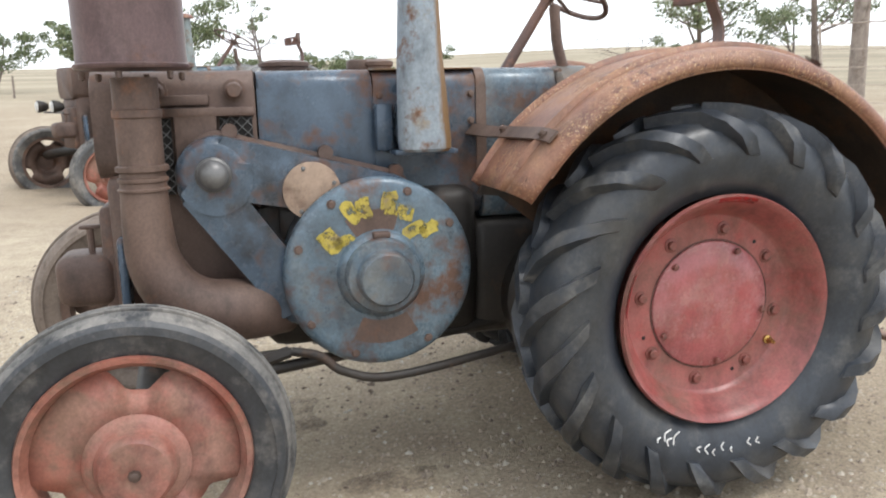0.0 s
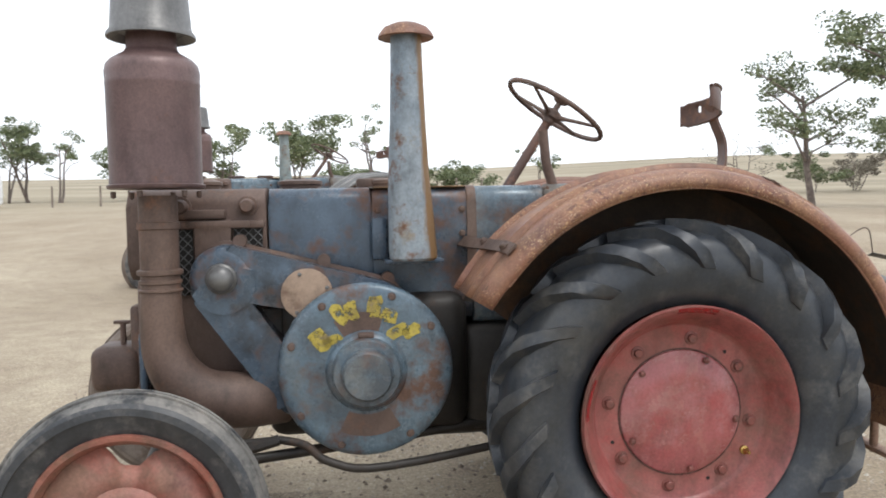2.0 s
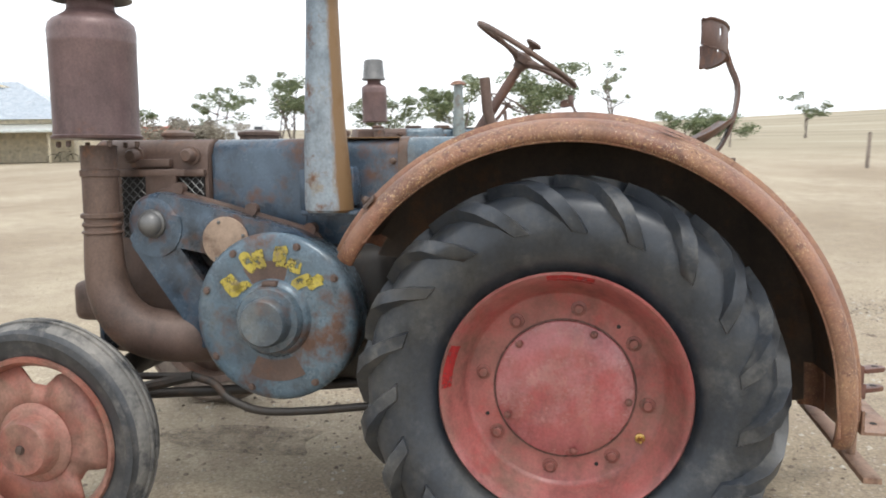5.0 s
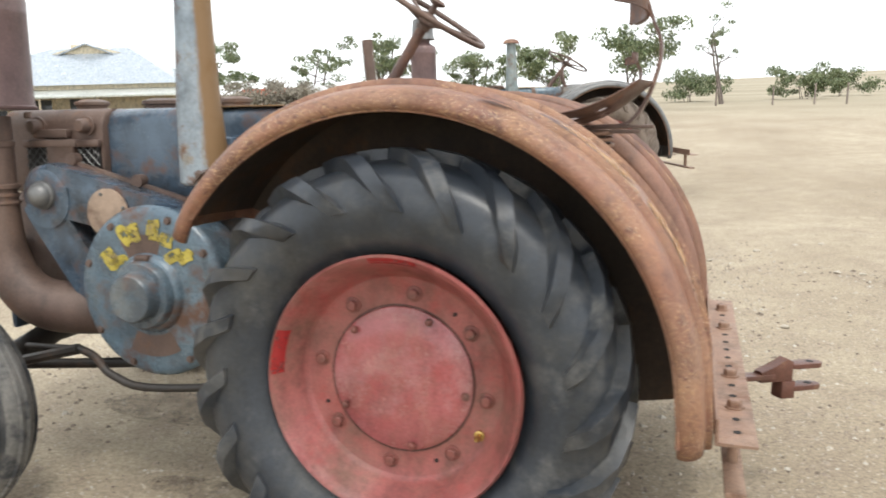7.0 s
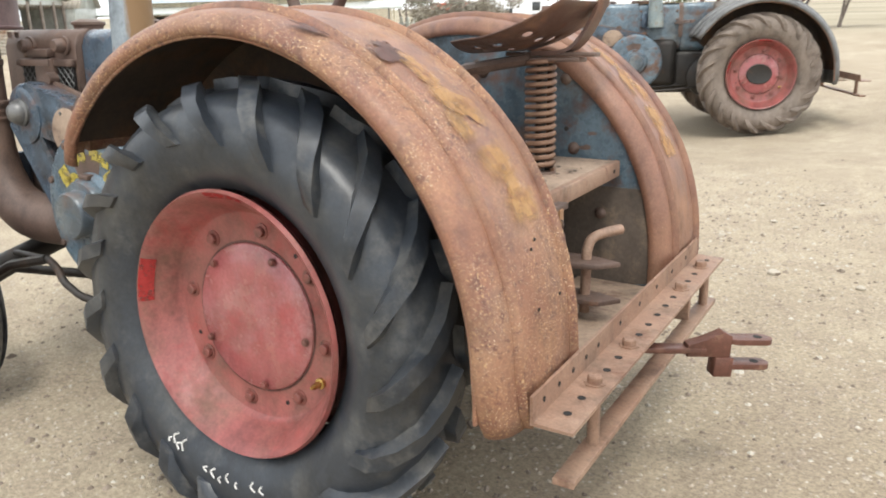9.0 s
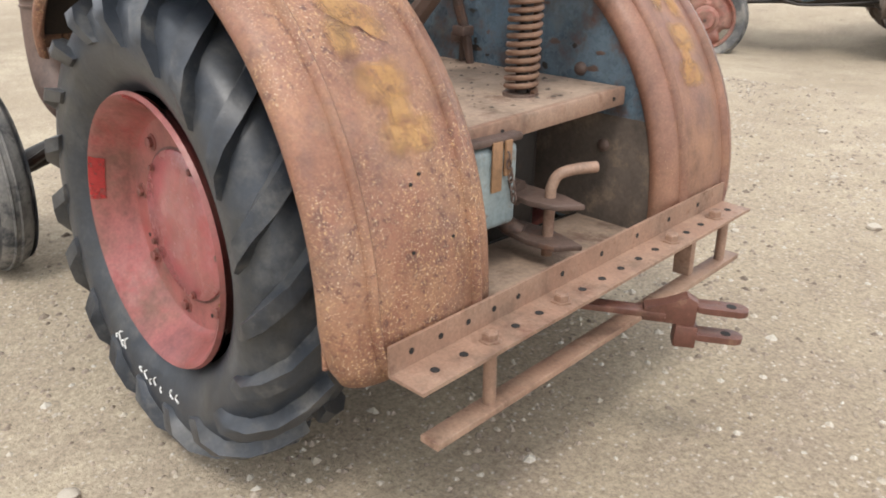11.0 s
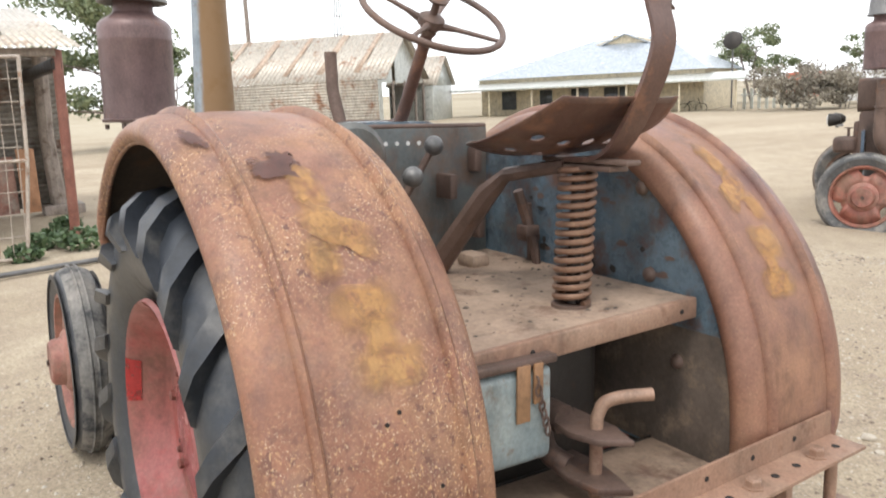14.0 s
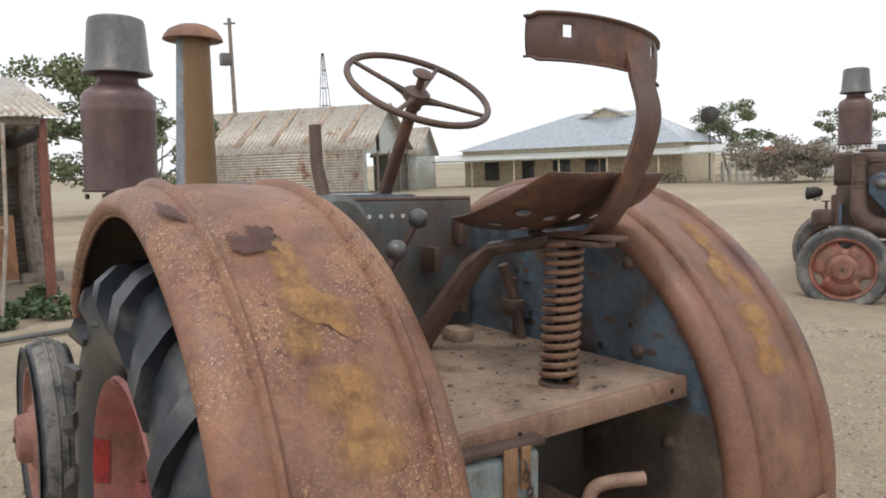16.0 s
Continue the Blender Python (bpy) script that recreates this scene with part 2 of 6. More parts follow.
PINK = weathered("pinkish_red_paint", (0.28, 0.074, 0.074), (0.345, 0.115, 0.118), (0.27, 0.115, 0.09), 0.58, 5, 0.36, 0.0, 90, 0.12, (0.41, 0.24, 0.24), 0.64, soft=0.12, third=(0.31, 0.065, 0.066), third_at=0.6)
flaky(DARK_RUST, 0.36, 14, 0.1, 0.85)

# ---------------------------------------------------------------- mesh helpers


def finish(name, bm, material, smooth=True, angle=40):
    bmesh.ops.recalc_face_normals(bm, faces=bm.faces)
    me = bpy.data.meshes.new(name)
    bm.to_mesh(me)
    bm.free()
    me.materials.append(material)
    if smooth:
        me.shade_smooth()
        me.set_sharp_from_angle(angle=radians(angle))
    return me


def part(name, bm, material, parent, label="", smooth=True, angle=40):
    ob = new(name, finish(name, bm, material, smooth, angle))
    if parent is not None:
        ob.parent = parent
    if label:
        ob["label"] = label
    return ob


def thing(name, label, category, group="", at=None):
    ob = new(name)
    ob.empty_display_size = 0.2
    if at is not None:
        ob.matrix_basis = at
    return tagged(ob, label, category, group)


def rbox(x0, x1, y0, y1, z0, z1, bevel=0.0, seg=2, bm=None, m=None):
    bm = bm or bmesh.new()
    vs = [bm.verts.new((x, y, z)) for x in (x0, x1) for y in (y0, y1) for z in (z0, z1)]
    fs = [bm.faces.new([vs[i] for i in q]) for q in ((0, 1, 3, 2), (4, 6, 7, 5), (0, 4, 5, 1), (2, 3, 7, 6), (0, 2, 6, 4), (1, 5, 7, 3))]
    if m is not None:
        for v in vs:
            v.co = m @ v.co
    if bevel:
        es = list({e for f in fs for e in f.edges})
        bmesh.ops.bevel(bm, geom=es, offset=bevel, segments=seg, affect="EDGES", profile=0.5)
    return bm


def lathe(prof, center, axis="y", segs=48, bm=None, m=None):
    """Turns (radius, height) pairs about an axis through center; ends with radius 0 are closed."""
    bm = bm or bmesh.new()
    rings = []
    for r, h in prof:
        ring = []
        for k in range(1 if r < 1e-6 else segs):
            a = 2 * math.pi * k / segs
            c, s = r * math.cos(a), r * math.sin(a)
            p = Vector({"y": (s, h, c), "z": (c, s, h), "x": (h, c, s)}[axis])
            p = (m @ p) if m is not None else p + Vector(center)
            ring.append(bm.verts.new(p))
        rings.append(ring)
    for a, b in zip(rings, rings[1:]):
        for k in range(segs):
            q = [a[k % len(a)], a[(k + 1) % len(a)], b[(k + 1) % len(b)], b[k % len(b)]]
            q = list(dict.fromkeys(q))
            if len(q) > 2:
                bm.faces.new(q)
    return bm


def tube(points, radius, segs=12, bm=None, closed=False, flat=1.0):
    """A round bar along points; radius is one number or one for each point."""
    bm = bm or bmesh.new()
    pts = [Vector(p) for p in points]
    n = len(pts)
    rad = [radius] * n if isinstance(radius, (int, float)) else radius
    rings, up = [], None
    for i, p in enumerate(pts):
        if closed:
            d = pts[(i + 1) % n] - pts[i - 1]
        else:
            d = pts[min(i + 1, n - 1)] - pts[max(i - 1, 0)]
        d.normalize()
        if up is None:
            up = d.orthogonal().normalized()
            if abs(d.z) < 0.9:
                up = (Vector((0, 0, 1)) - d * d.z).normalized()
        up = (up - d * up.dot(d)).normalized()
        side = d.cross(up)
        rings.append([bm.verts.new(p + rad[i] * (math.cos(a) * up * flat + math.sin(a) * side)) for a in (2 * math.pi * k / segs for k in range(segs))])
    for a, b in list(zip(rings, rings[1:])) + ([(rings[-1], rings[0])] if closed else []):
        for k in range(segs):
            bm.faces.new((a[k], a[(k + 1) % segs], b[(k + 1) % segs], b[k]))
    if not closed:
        bm.faces.new(rings[0])
        bm.faces.new(rings[-1])
    return bm


def curve(points, steps=6):
    """Catmull-Rom points through a few given ones."""
    p = [Vector(q) for q in points]
    p = [2 * p[0] - p[1], *p, 2 * p[-1] - p[-2]]
    out = []
    for i in range(1, len(p) - 2):
        for k in range(steps):
            t = k / steps
            out.append(0.5 * (2 * p[i] + (p[i + 1] - p[i - 1]) * t + (2 * p[i - 1] - 5 * p[i] + 4 * p[i + 1] - p[i + 2]) * t * t + (3 * p[i] - p[i - 1] - 3 * p[i + 1] + p[i + 2]) * t ** 3))
    out.append(p[-2])
    return out


def prism(outline, a0, a1, plane="xz", bevel=0.0, seg=2, bm=None):
    """A plate with a flat outline, from a0 to a1 across it."""
    bm = bm or bmesh.new()
    place = {"xz": lambda u, v, a: (u, a, v), "xy": lambda u, v, a: (u, v, a), "yz": lambda u, v, a: (a, u, v)}[plane]
    lo = [bm.verts.new(place(u, v, a0)) for u, v in outline]
    hi = [bm.verts.new(place(u, v, a1)) for u, v in outline]
    n = len(lo)
    top, bot = bm.faces.new(hi), bm.faces.new(lo)
    for k in range(n):
        bm.faces.new((lo[k], lo[(k + 1) % n], hi[(k + 1) % n], hi[k]))
    if bevel:
        bmesh.ops.bevel(bm, geom=list({*top.edges, *bot.edges}), offset=bevel, segments=seg, affect="EDGES", profile=0.5)
    return bm


def hexbolt(p, r, h, axis="y", sign=-1, bm=None):
    """A bolt head with a washer on a face at p."""
    return lathe([(r * 1.35, 0), (r * 1.35, sign * h * 0.2), (r, sign * h * 0.2), (r, sign * h * 0.85), (r * 0.8, sign * h), (0, sign * h)], p, axis, 8, bm)


def rounded(u0, u1, v0, v1, r, n=5):
    out = []
    for cu, cv, a0 in ((u1 - r, v1 - r, 0), (u0 + r, v1 - r, 90), (u0 + r, v0 + r, 180), (u1 - r, v0 + r, 270)):
        for k in range(n + 1):
            a = radians(a0 + 90 * k / n)
            out.append((cu + r * math.cos(a), cv + r * math.sin(a)))
    return out


def capsule(p, rp, q, rq, n=12):
    """The outline of the band that hugs two circles."""
    d = Vector(q) - Vector(p)
    a0 = math.atan2(d.y, d.x)
    k = math.acos(max(-1, min(1, (rp - rq) / d.length)))
    out = [(q[0] + rq * math.cos(a), q[1] + rq * math.sin(a)) for a in np.linspace(a0 - k, a0 + k, n)]
    out += [(p[0] + rp * math.cos(a), p[1] + rp * math.sin(a)) for a in np.linspace(a0 + k, a0 + 2 * math.pi - k, n)]
    return out


# ---------------------------------------------------------------- the tractor
YC = 0.78          # middle of the tractor across
AXLE = 0.705        # height of the rear axle
FRONT = -1.908      # front axle


def tyre_mesh(parent, cx, cz, yc, side, R, half, r_in, lugs, material, label):
    """side: -1 for a wheel whose outer face looks to -y."""
    P = [(r_in, 0.50), (r_in + 0.04, 0.70), (r_in + 0.10, 0.86), (r_in + 0.58 * (R - r_in), 0.88), (R - 0.055, 0.80), (R - 0.022, 0.62), (R - 0.006, 0.3), (R, 0)]
    prof = [(r, side * h * half / 0.88) for r, h in P] + [(r, -side * h * half / 0.88) for r, h in reversed(P[:-1])]
    tyre = part("tyre", lathe(prof, (cx, yc, cz), "y", 72), material, parent, label)
    if lugs:
        bm = bmesh.new()
        rnd = random.Random(5)
        track = [(0.02, R - 0.002), (0.32, R - 0.008), (0.60, R - 0.022), (0.80, R - 0.050), (0.885, R - 0.085), (0.90, R - 0.135)]
        for s in (-1, 1):
            for k in range(lugs):
                phi0 = 2 * math.pi * (k + (0.5 if s > 0 else 0)) / lugs
                rows = []
                for i, (h, r) in enumerate(track):
                    t = i / (len(track) - 1)
                    phi = phi0 + radians(24) * t ** 0.85
                    y = yc + s * h * half / 0.88
                    w = 0.040 - 0.006 * t + rnd.uniform(-0.003, 0.003)
                    high = (0.038, 0.040, 0.041, 0.039, 0.032, 0.006)[i]
                    nr, ny = ((1, 0), (1, 0.05), (0.95, 0.3), (0.72, 0.7), (0.35, 0.94), (0.1, 1))[i]
                    row = []
                    for dw, hh in ((-w * 1.12, -0.012), (-w * 0.86, high), (w * 0.80, high * 0.94), (w * 1.2, -0.012)):
                        rr, yy = r + hh * nr, y + s * hh * ny
                        a = phi + dw / R
                        row.append(bm.verts.new((cx + rr * math.sin(a), yy, cz + rr * math.cos(a))))
                    rows.append(row)
                for a, b in zip(rows, rows[1:]):
                    for j in range(3):
                        bm.faces.new((a[j], a[j + 1], b[j + 1], b[j]))
                bm.faces.new(rows[0])
                bm.faces.new(rows[-1])
        part("tread", bm, TREAD, tyre, "angled tractor tread bars with worn edges", angle=58)
    return tyre


def rear_wheel(tr, yc, side, cx=0.0, AXLE=AXLE):
    """Dished red disc wheel; the disc's bolted face lies at yc."""
    s = side
    prof = [(0.405, s * 0.105), (0.398, s * 0.118), (0.385, s * 0.110), (0.372, s * 0.080), (0.352, s * 0.055), (0.335, s * 0.022), (0.322, s * 0.002), (0.318, 0), (0.232, 0), (0.0, 0)]
    back = [(0.40, s * 0.09), (0.36, s * 0.05), (0.33, -s * 0.02), (0.36, -s * 0.16), (0.40, -s * 0.20), (0.42, -s * 0.2)]
    bm = lathe(prof, (cx, yc, AXLE), "y", 96)
    lathe(back, (cx, yc, AXLE), "y", 64, bm)
    wheel = part("rear_wheel", bm, RED, tr, "faded red dished steel wheel disc with bolts")
    tyre_mesh(wheel, cx, AXLE, yc - s * 0.035, s, 0.672, 0.175, 0.400, 19, RUBBER, "dusty black tractor tyre with angled bars")
    part("centre_plate", lathe([(0.229, 0), (0.228, s * 0.006), (0.222, s * 0.011), (0.12, s * 0.014), (0, s * 0.014)], (cx, yc, AXLE), "y", 72), PINK, wheel, "pinkish centre plate")
    for a0, a1, r0, r1, h0, h1 in ((-8, 14, 0.397, 0.376, 0.1195, 0.093), (-88, -66, 0.392, 0.366, 0.1190, 0.078)):
        bm = bmesh.new()
        g = [[bm.verts.new((cx + r * math.sin(radians(a)), yc + s * h, AXLE + r * math.cos(radians(a)))) for r, h in ((r0, h0), ((r0 + r1) / 2, (h0 + h1) / 2 + 0.006), (r1, h1))] for a in np.linspace(a0, a1, 9)]
        for p, q in zip(g, g[1:]):
            for j in range(2):
                bm.faces.new((p[j], p[j + 1], q[j + 1], q[j]))
        part("touched_up_paint", bm, RED_NEW, wheel, "patch of fresh dark red paint")
    for k in range(8):
        a = radians(9.5 + 45 * k)
        bm = lathe([(0.026, 0), (0.025, s * 0.003), (0.0175, s * 0.004)], (cx + 0.273 * math.sin(a), yc, AXLE + 0.273 * math.cos(a)), "y", 14)
        hexbolt((cx + 0.273 * math.sin(a), yc, AXLE + 0.273 * math.cos(a)), 0.0165, 0.018, "y", s, bm)
        part("bolt", bm, RED_BOLT, wheel)
    for k in range(5):
        a = radians(27 + 72 * k)
        part("small_bolt", hexbolt((cx + 0.211 * math.sin(a), yc + s * 0.016, AXLE + 0.211 * math.cos(a)), 0.010, 0.010, "y", s), RED_BOLT, wheel)
    part("groove", lathe([(0.236, s * 0.0005), (0.236, s * 0.0016), (0.2295, s * 0.0016), (0.2295, s * 0.0005)], (cx, yc, AXLE), "y", 72), DARK_RUST, wheel, "dark rust line round the centre plate")
    for k in (39, 157, 249):
        a = radians(k)
        part("bolt_hole", lathe([(0.007, 0), (0.007, s * 0.002), (0, s * 0.002)], (cx + 0.275 * math.sin(a), yc, AXLE + 0.275 * math.cos(a)), "y", 10), HOLE_SHADE, wheel)
    part("valve", lathe([(0.017, 0), (0.017, s * 0.01), (0.010, s * 0.012), (0.009, s * 0.035), (0.005, s * 0.045), (0, s * 0.045)], (cx + 0.247, yc, AXLE - 0.155), "y", 10), BRASS, wheel, "brass tyre valve")
    return wheel


def arc_patch(r0, r1, a0, a1, h, center, n=10, bm=None, dish=0.0):
    """A thin ring patch about the y axis, angles clockwise from the top."""
    bm = bm or bmesh.new()
    g = []
    for k in range(n + 1):
        a = radians(a0 + (a1 - a0) * k / n)
        g.append([bm.verts.new((center[0] + r * math.sin(a), h + d, center[2] + r * math.cos(a))) for r, d in ((r0, dish), (r1, 0.0))])
    for p, q in zip(g, g[1:]):
        bm.faces.new((p[0], p[1], q[1], q[0]))
    return bm


def front_wheel(tr, yc, side, R, material, label, cx=FRONT, lift=0.0, paint=None):
    s, cz = side, R - 0.01 + lift
    paint = paint or RED_WHEEL
    bm = lathe([(0.325, s * 0.06), (0.320, s * 0.072), (0.305, s * 0.070), (0.292, s * 0.045), (0.282, s * 0.03), (0.288, -s * 0.06), (0.325, -s * 0.07)], (cx, yc, cz), "y", 72)
    wheel = part("front_wheel", bm, paint, tr, "faded red steel front wheel with three cut-outs")
    # disc with three notches at the rim
    bm = bmesh.new()
    n, inner, outer = 90, [], []
    for k in range(n):
        a = 360.0 * k / n
        near = min(abs((a - c + 180) % 360 - 180) for c in (5, 125, 245))
        r = 0.286 - (0.070 * (1 - max(0.0, near - 8) / 9) if near < 17 else 0)
        ar = radians(a)
        outer.append(bm.verts.new((cx + r * math.sin(ar), yc + s * 0.035, cz + r * math.cos(ar))))
        inner.append(bm.verts.new((cx + 0.13 * math.sin(ar), yc + s * 0.055, cz + 0.13 * math.cos(ar))))
    for k in range(n):
        bm.faces.new((outer[k], outer[(k + 1) % n], inner[(k + 1) % n], inner[k]))
    disc = part("disc", bm, paint, wheel, "red wheel disc worn to rust")
    mod = disc.modifiers.new("thick", "SOLIDIFY")
    mod.thickness, mod.offset = 0.008, 0
    part("hub", lathe([(0.15, s * 0.040), (0.15, s * 0.060), (0.135, s * 0.075), (0.118, s * 0.078), (0.112, s * 0.09), (0.108, s * 0.12), (0.095, s * 0.135), (0.03, s * 0.140), (0.022, s * 0.137), (0.0, s * 0.137)], (cx, yc, cz), "y", 40), paint, wheel, "round red hub cap")
    part("hub_bolt", hexbolt((cx, yc + s * 0.137, cz), 0.014, 0.012, "y", s), BROWN, wheel)
    tyre = tyre_mesh(wheel, cx, cz, yc, s, R, 0.092, 0.315, 0, material, label)
    worn = RUBBER_PALE if material is RUBBER_SIDE else material
    tyre.data.materials.append(worn)
    for face in tyre.data.polygons:
        if abs(face.center.y - yc) < 0.066 and math.hypot(face.center.x - cx, face.center.z - cz) > R - 0.05:
            face.material_index = 1
    for h in (-0.045, -0.015, 0.015, 0.045):
        pts = [(cx + (R + 0.003 - 12 * h * h) * math.sin(a), yc + h, cz + (R + 0.003 - 12 * h * h) * math.cos(a)) for a in np.linspace(0, 2 * math.pi, 60, endpoint=False)]
        part("tread_rib", tube(pts, 0.007, 6, closed=True), worn, tyre)
    return wheel


def fender(tr, mirror, dx):
    """Arched mudguard band with two pressed ridges, rolled edges and an inner skirt."""
    Y = (lambda y: 2 * YC - y) if mirror else (lambda y: y)
    path = []
    for a in np.linspace(-60, 88, 44):
        ar = radians(a)
        path.append((0.885 * math.sin(ar) + dx, AXLE + 0.885 * math.cos(ar), math.sin(ar), math.cos(ar)))
    for z in (0.68, 0.62, 0.575):
        path.append((0.889 + dx, z, 1.0, 0.0))
    prof = [(-0.098, -0.072), (-0.112, -0.070), (-0.123, -0.060), (-0.125, -0.046), (-0.120, -0.032), (-0.108, -0.019), (-0.090, -0.009), (-0.068, -0.003), (-0.045, 0.001), (-0.031, 0.001), (-0.026, 0.014), (-0.018, 0.021), (-0.010, 0.014), (-0.005, 0.001), (0.02, 0.003),
            (0.10, 0.006), (0.18, 0.006), (0.27, 0.003), (0.287, 0.001), (0.292, 0.014), (0.300, 0.021), (0.308, 0.014), (0.313, 0.001), (0.335, -0.002), (0.356, -0.010), (0.373, -0.024), (0.384, -0.043), (0.388, -0.068)]
    if mirror:
        prof = [(y * (0.86 if y > 0 else 1.0), d) for y, d in prof]
    si = 0.326 if mirror else 0.386
    bm = bmesh.new()
    grid = []
    rnd = random.Random(9)
    for i, (x, z, nx, nz) in enumerate(path):
        row = []
        end = max(0.0, (i - len(path) + 4) / 3.0)
        tip = max(0.0, (4 - i) / 4.0)
        for j, (y, d) in enumerate(prof):
            yy = y
            if y < 0:
                yy = y + 0.05 * end ** 2 + 0.03 * tip ** 2
            w = 0.004 * noise.noise(Vector((x * 3, z * 3, y * 6 + (9 if mirror else 0))))
            row.append(bm.verts.new((x + nx * (d + w), Y(yy), z + nz * (d + w))))
        grid.append(row)
    for a, b in zip(grid, grid[1:]):
        for j in range(len(prof) - 1):
            bm.faces.new((a[j], a[j + 1], b[j + 1], b[j]))
    fen = part("fender", bm, RUST_FAR if mirror else RUST, tr, "arched mudguard of rusted sheet steel with faded ochre marks", angle=42)
    mod = fen.modifiers.new("sheet", "SOLIDIFY")
    mod.thickness, mod.offset = 0.004, -1 if not mirror else 1
    # rolled wire edge on the wheel side
    edge = [(x + nx * -0.069, Y(-0.105), z + nz * -0.069) for x, z, nx, nz in path[2:-1]]
    part("rolled_edge", tube(edge, 0.007, 8), RUST_FAR if mirror else RUST, fen)
    # added inner lining of the band, dirty, its colour darkened for wheel-arch shade
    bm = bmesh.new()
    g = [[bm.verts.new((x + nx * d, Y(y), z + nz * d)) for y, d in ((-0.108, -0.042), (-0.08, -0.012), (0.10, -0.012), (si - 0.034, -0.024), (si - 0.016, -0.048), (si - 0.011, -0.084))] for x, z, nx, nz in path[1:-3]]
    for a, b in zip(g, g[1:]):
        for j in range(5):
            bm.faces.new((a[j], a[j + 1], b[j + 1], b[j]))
    part("fender_lining", bm, RUST_IN_SHADE, fen, "dirty underside of the mudguard, shade put into its colour")
    # skirt between fender and deck
    arc = [(0.838 * math.sin(radians(a)) + dx, AXLE + 0.838 * math.cos(radians(a))) for a in np.linspace(-62, 88, 40)]
    out = arc + [(0.842 + dx, 0.60), (0.62 + dx, 0.565), (0.12 + dx, 0.565), (-0.25 + dx, 0.72), (-0.48 + dx, 0.95), (-0.66 + dx, 1.09)]
    a, b = sorted((Y(si - 0.008), Y(si)))
    skirt = part("skirt", prism(out, a, b), BLUE_LIGHT if mirror else BROWN, fen, "inner mudguard panel in worn blue paint", smooth=False)
    # added dark sheet on the wheel side: the arch's shade as colour
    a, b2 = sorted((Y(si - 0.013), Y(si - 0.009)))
    part("skirt_lining", prism([(x * 0.995, z - 0.004) for x, z in out], a, b2), RUST_IN_SHADE, fen, "wheel side of the panel, shade put into its colour", smooth=False)
    for px, pz in ((0.46, 1.36), (0.50, 1.10), (0.62, 0.86), (0.10, 1.38)):
        y = Y(si)
        part("rivet", lathe([(0.024, 0), (0.022, 0.01 * (-1 if mirror else 1)), (0.012, 0.018 * (-1 if mirror else 1)), (0, 0.02 * (-1 if mirror else 1))], (px + dx, y, pz), "y", 10), BROWN, skirt)
    if mirror:
        rc = random.Random(4)
        for k in range(26):
            px, pz, w, h = rc.uniform(-0.1, 0.62), rc.uniform(1.06, 1.42), rc.uniform(0.004, 0.03), rc.uniform(0.004, 0.014)
            if px * px + (pz - AXLE) ** 2 > 0.62:
                continue
            o = [(px + dx + w * math.cos(t) * rc.uniform(0.6, 1.2), pz + h * math.sin(t) * rc.uniform(0.6, 1.2)) for t in np.linspace(0, 6.28, 9, endpoint=False)]
            part("paint_chip", prism(o, Y(si + 0.0012), Y(si + 0.0004)), BROWN if k % 3 else DARK, skirt)
    # dirt-caked lower part of the skirt
    low = [(0.836 * math.sin(radians(a)) + dx, AXLE + 0.836 * math.cos(radians(a))) for a in np.linspace(72, 88, 6)] + [(0.840 + dx, 0.61), (0.625 + dx, 0.575), (0.13 + dx, 0.575), (-0.20 + dx, 0.74), (-0.22 + dx, 0.955), (0.62 + dx, 0.965)]
    a, b = sorted((Y(si + 0.001), Y(si + 0.004)))
    part("splash_panel", prism(low, a, b), CAKED, fen, "lower panel caked with brown dirt", smooth=False)
    # faded paint marks and dark blotches along the crown of the band
    def mark(a0, a1, y0, y1, sk, mat, name, label, rad=0.8935):
        bm = bmesh.new()
        g = []
        n = 8
        for i in range(n + 1):
            row = []
            for j in range(n + 1):
                f = j / n
                edge = 0.0 if 0 < i < n and 0 < j < n else 1.0
                a = radians(a0 + (a1 - a0) * i / n + sk * (f - 0.5) + edge * rnd.uniform(-0.6, 0.6))
                y = y0 + (y1 - y0) * f + edge * rnd.uniform(-0.008, 0.008)
                w = 0.004 * noise.noise(Vector(((0.885 * math.sin(a) + dx) * 3, (AXLE + 0.885 * math.cos(a)) * 3, y * 6 + (9 if mirror else 0))))
                row.append(bm.verts.new(((rad + w) * math.sin(a) + dx, Y(y), AXLE + (rad + w) * math.cos(a))))
            g.append(row)
        for p, q in zip(g, g[1:]):
            for j in range(n):
                bm.faces.new((p[j], p[j + 1], q[j + 1], q[j]))
        part(name, bm, mat, fen, label)
    for a0, a1, y0, y1, sk in ((30, 40, 0.07, 0.16, 4), (40, 47, 0.04, 0.24, 10), (44, 52, 0.04, 0.13, 0), (52, 59, 0.05, 0.23, -3), (56, 63, 0.11, 0.20, 2), (60, 67, 0.06, 0.26, 0)):
        mark(a0, a1, y0 * (0.86 if mirror else 1), y1 * (0.86 if mirror else 1), sk, YELLOW_FADED, "paint_mark", "faded ochre paint mark", 0.8985 if mirror else 0.8965)
    if not mirror:
        for a0, a1, y0, y1, sk in ((29, 33, 0.015, 0.11, 1), (27, 31, 0.075, 0.125, 0), (19, 23, -0.085, -0.045, 3)):
            mark(a0, a1, y0, y1, sk, DARK_RUST, "rust_blotch", "dark rust blotch", 0.8965 if y0 > -0.02 else 0.8925)
        for a, y in ((70.5, 0.125), (69.3, 0.155), (80, 0.10), (79.5, 0.225)):
            p = (0.8945 * math.sin(radians(a)), y, AXLE + 0.8945 * math.cos(radians(a)))
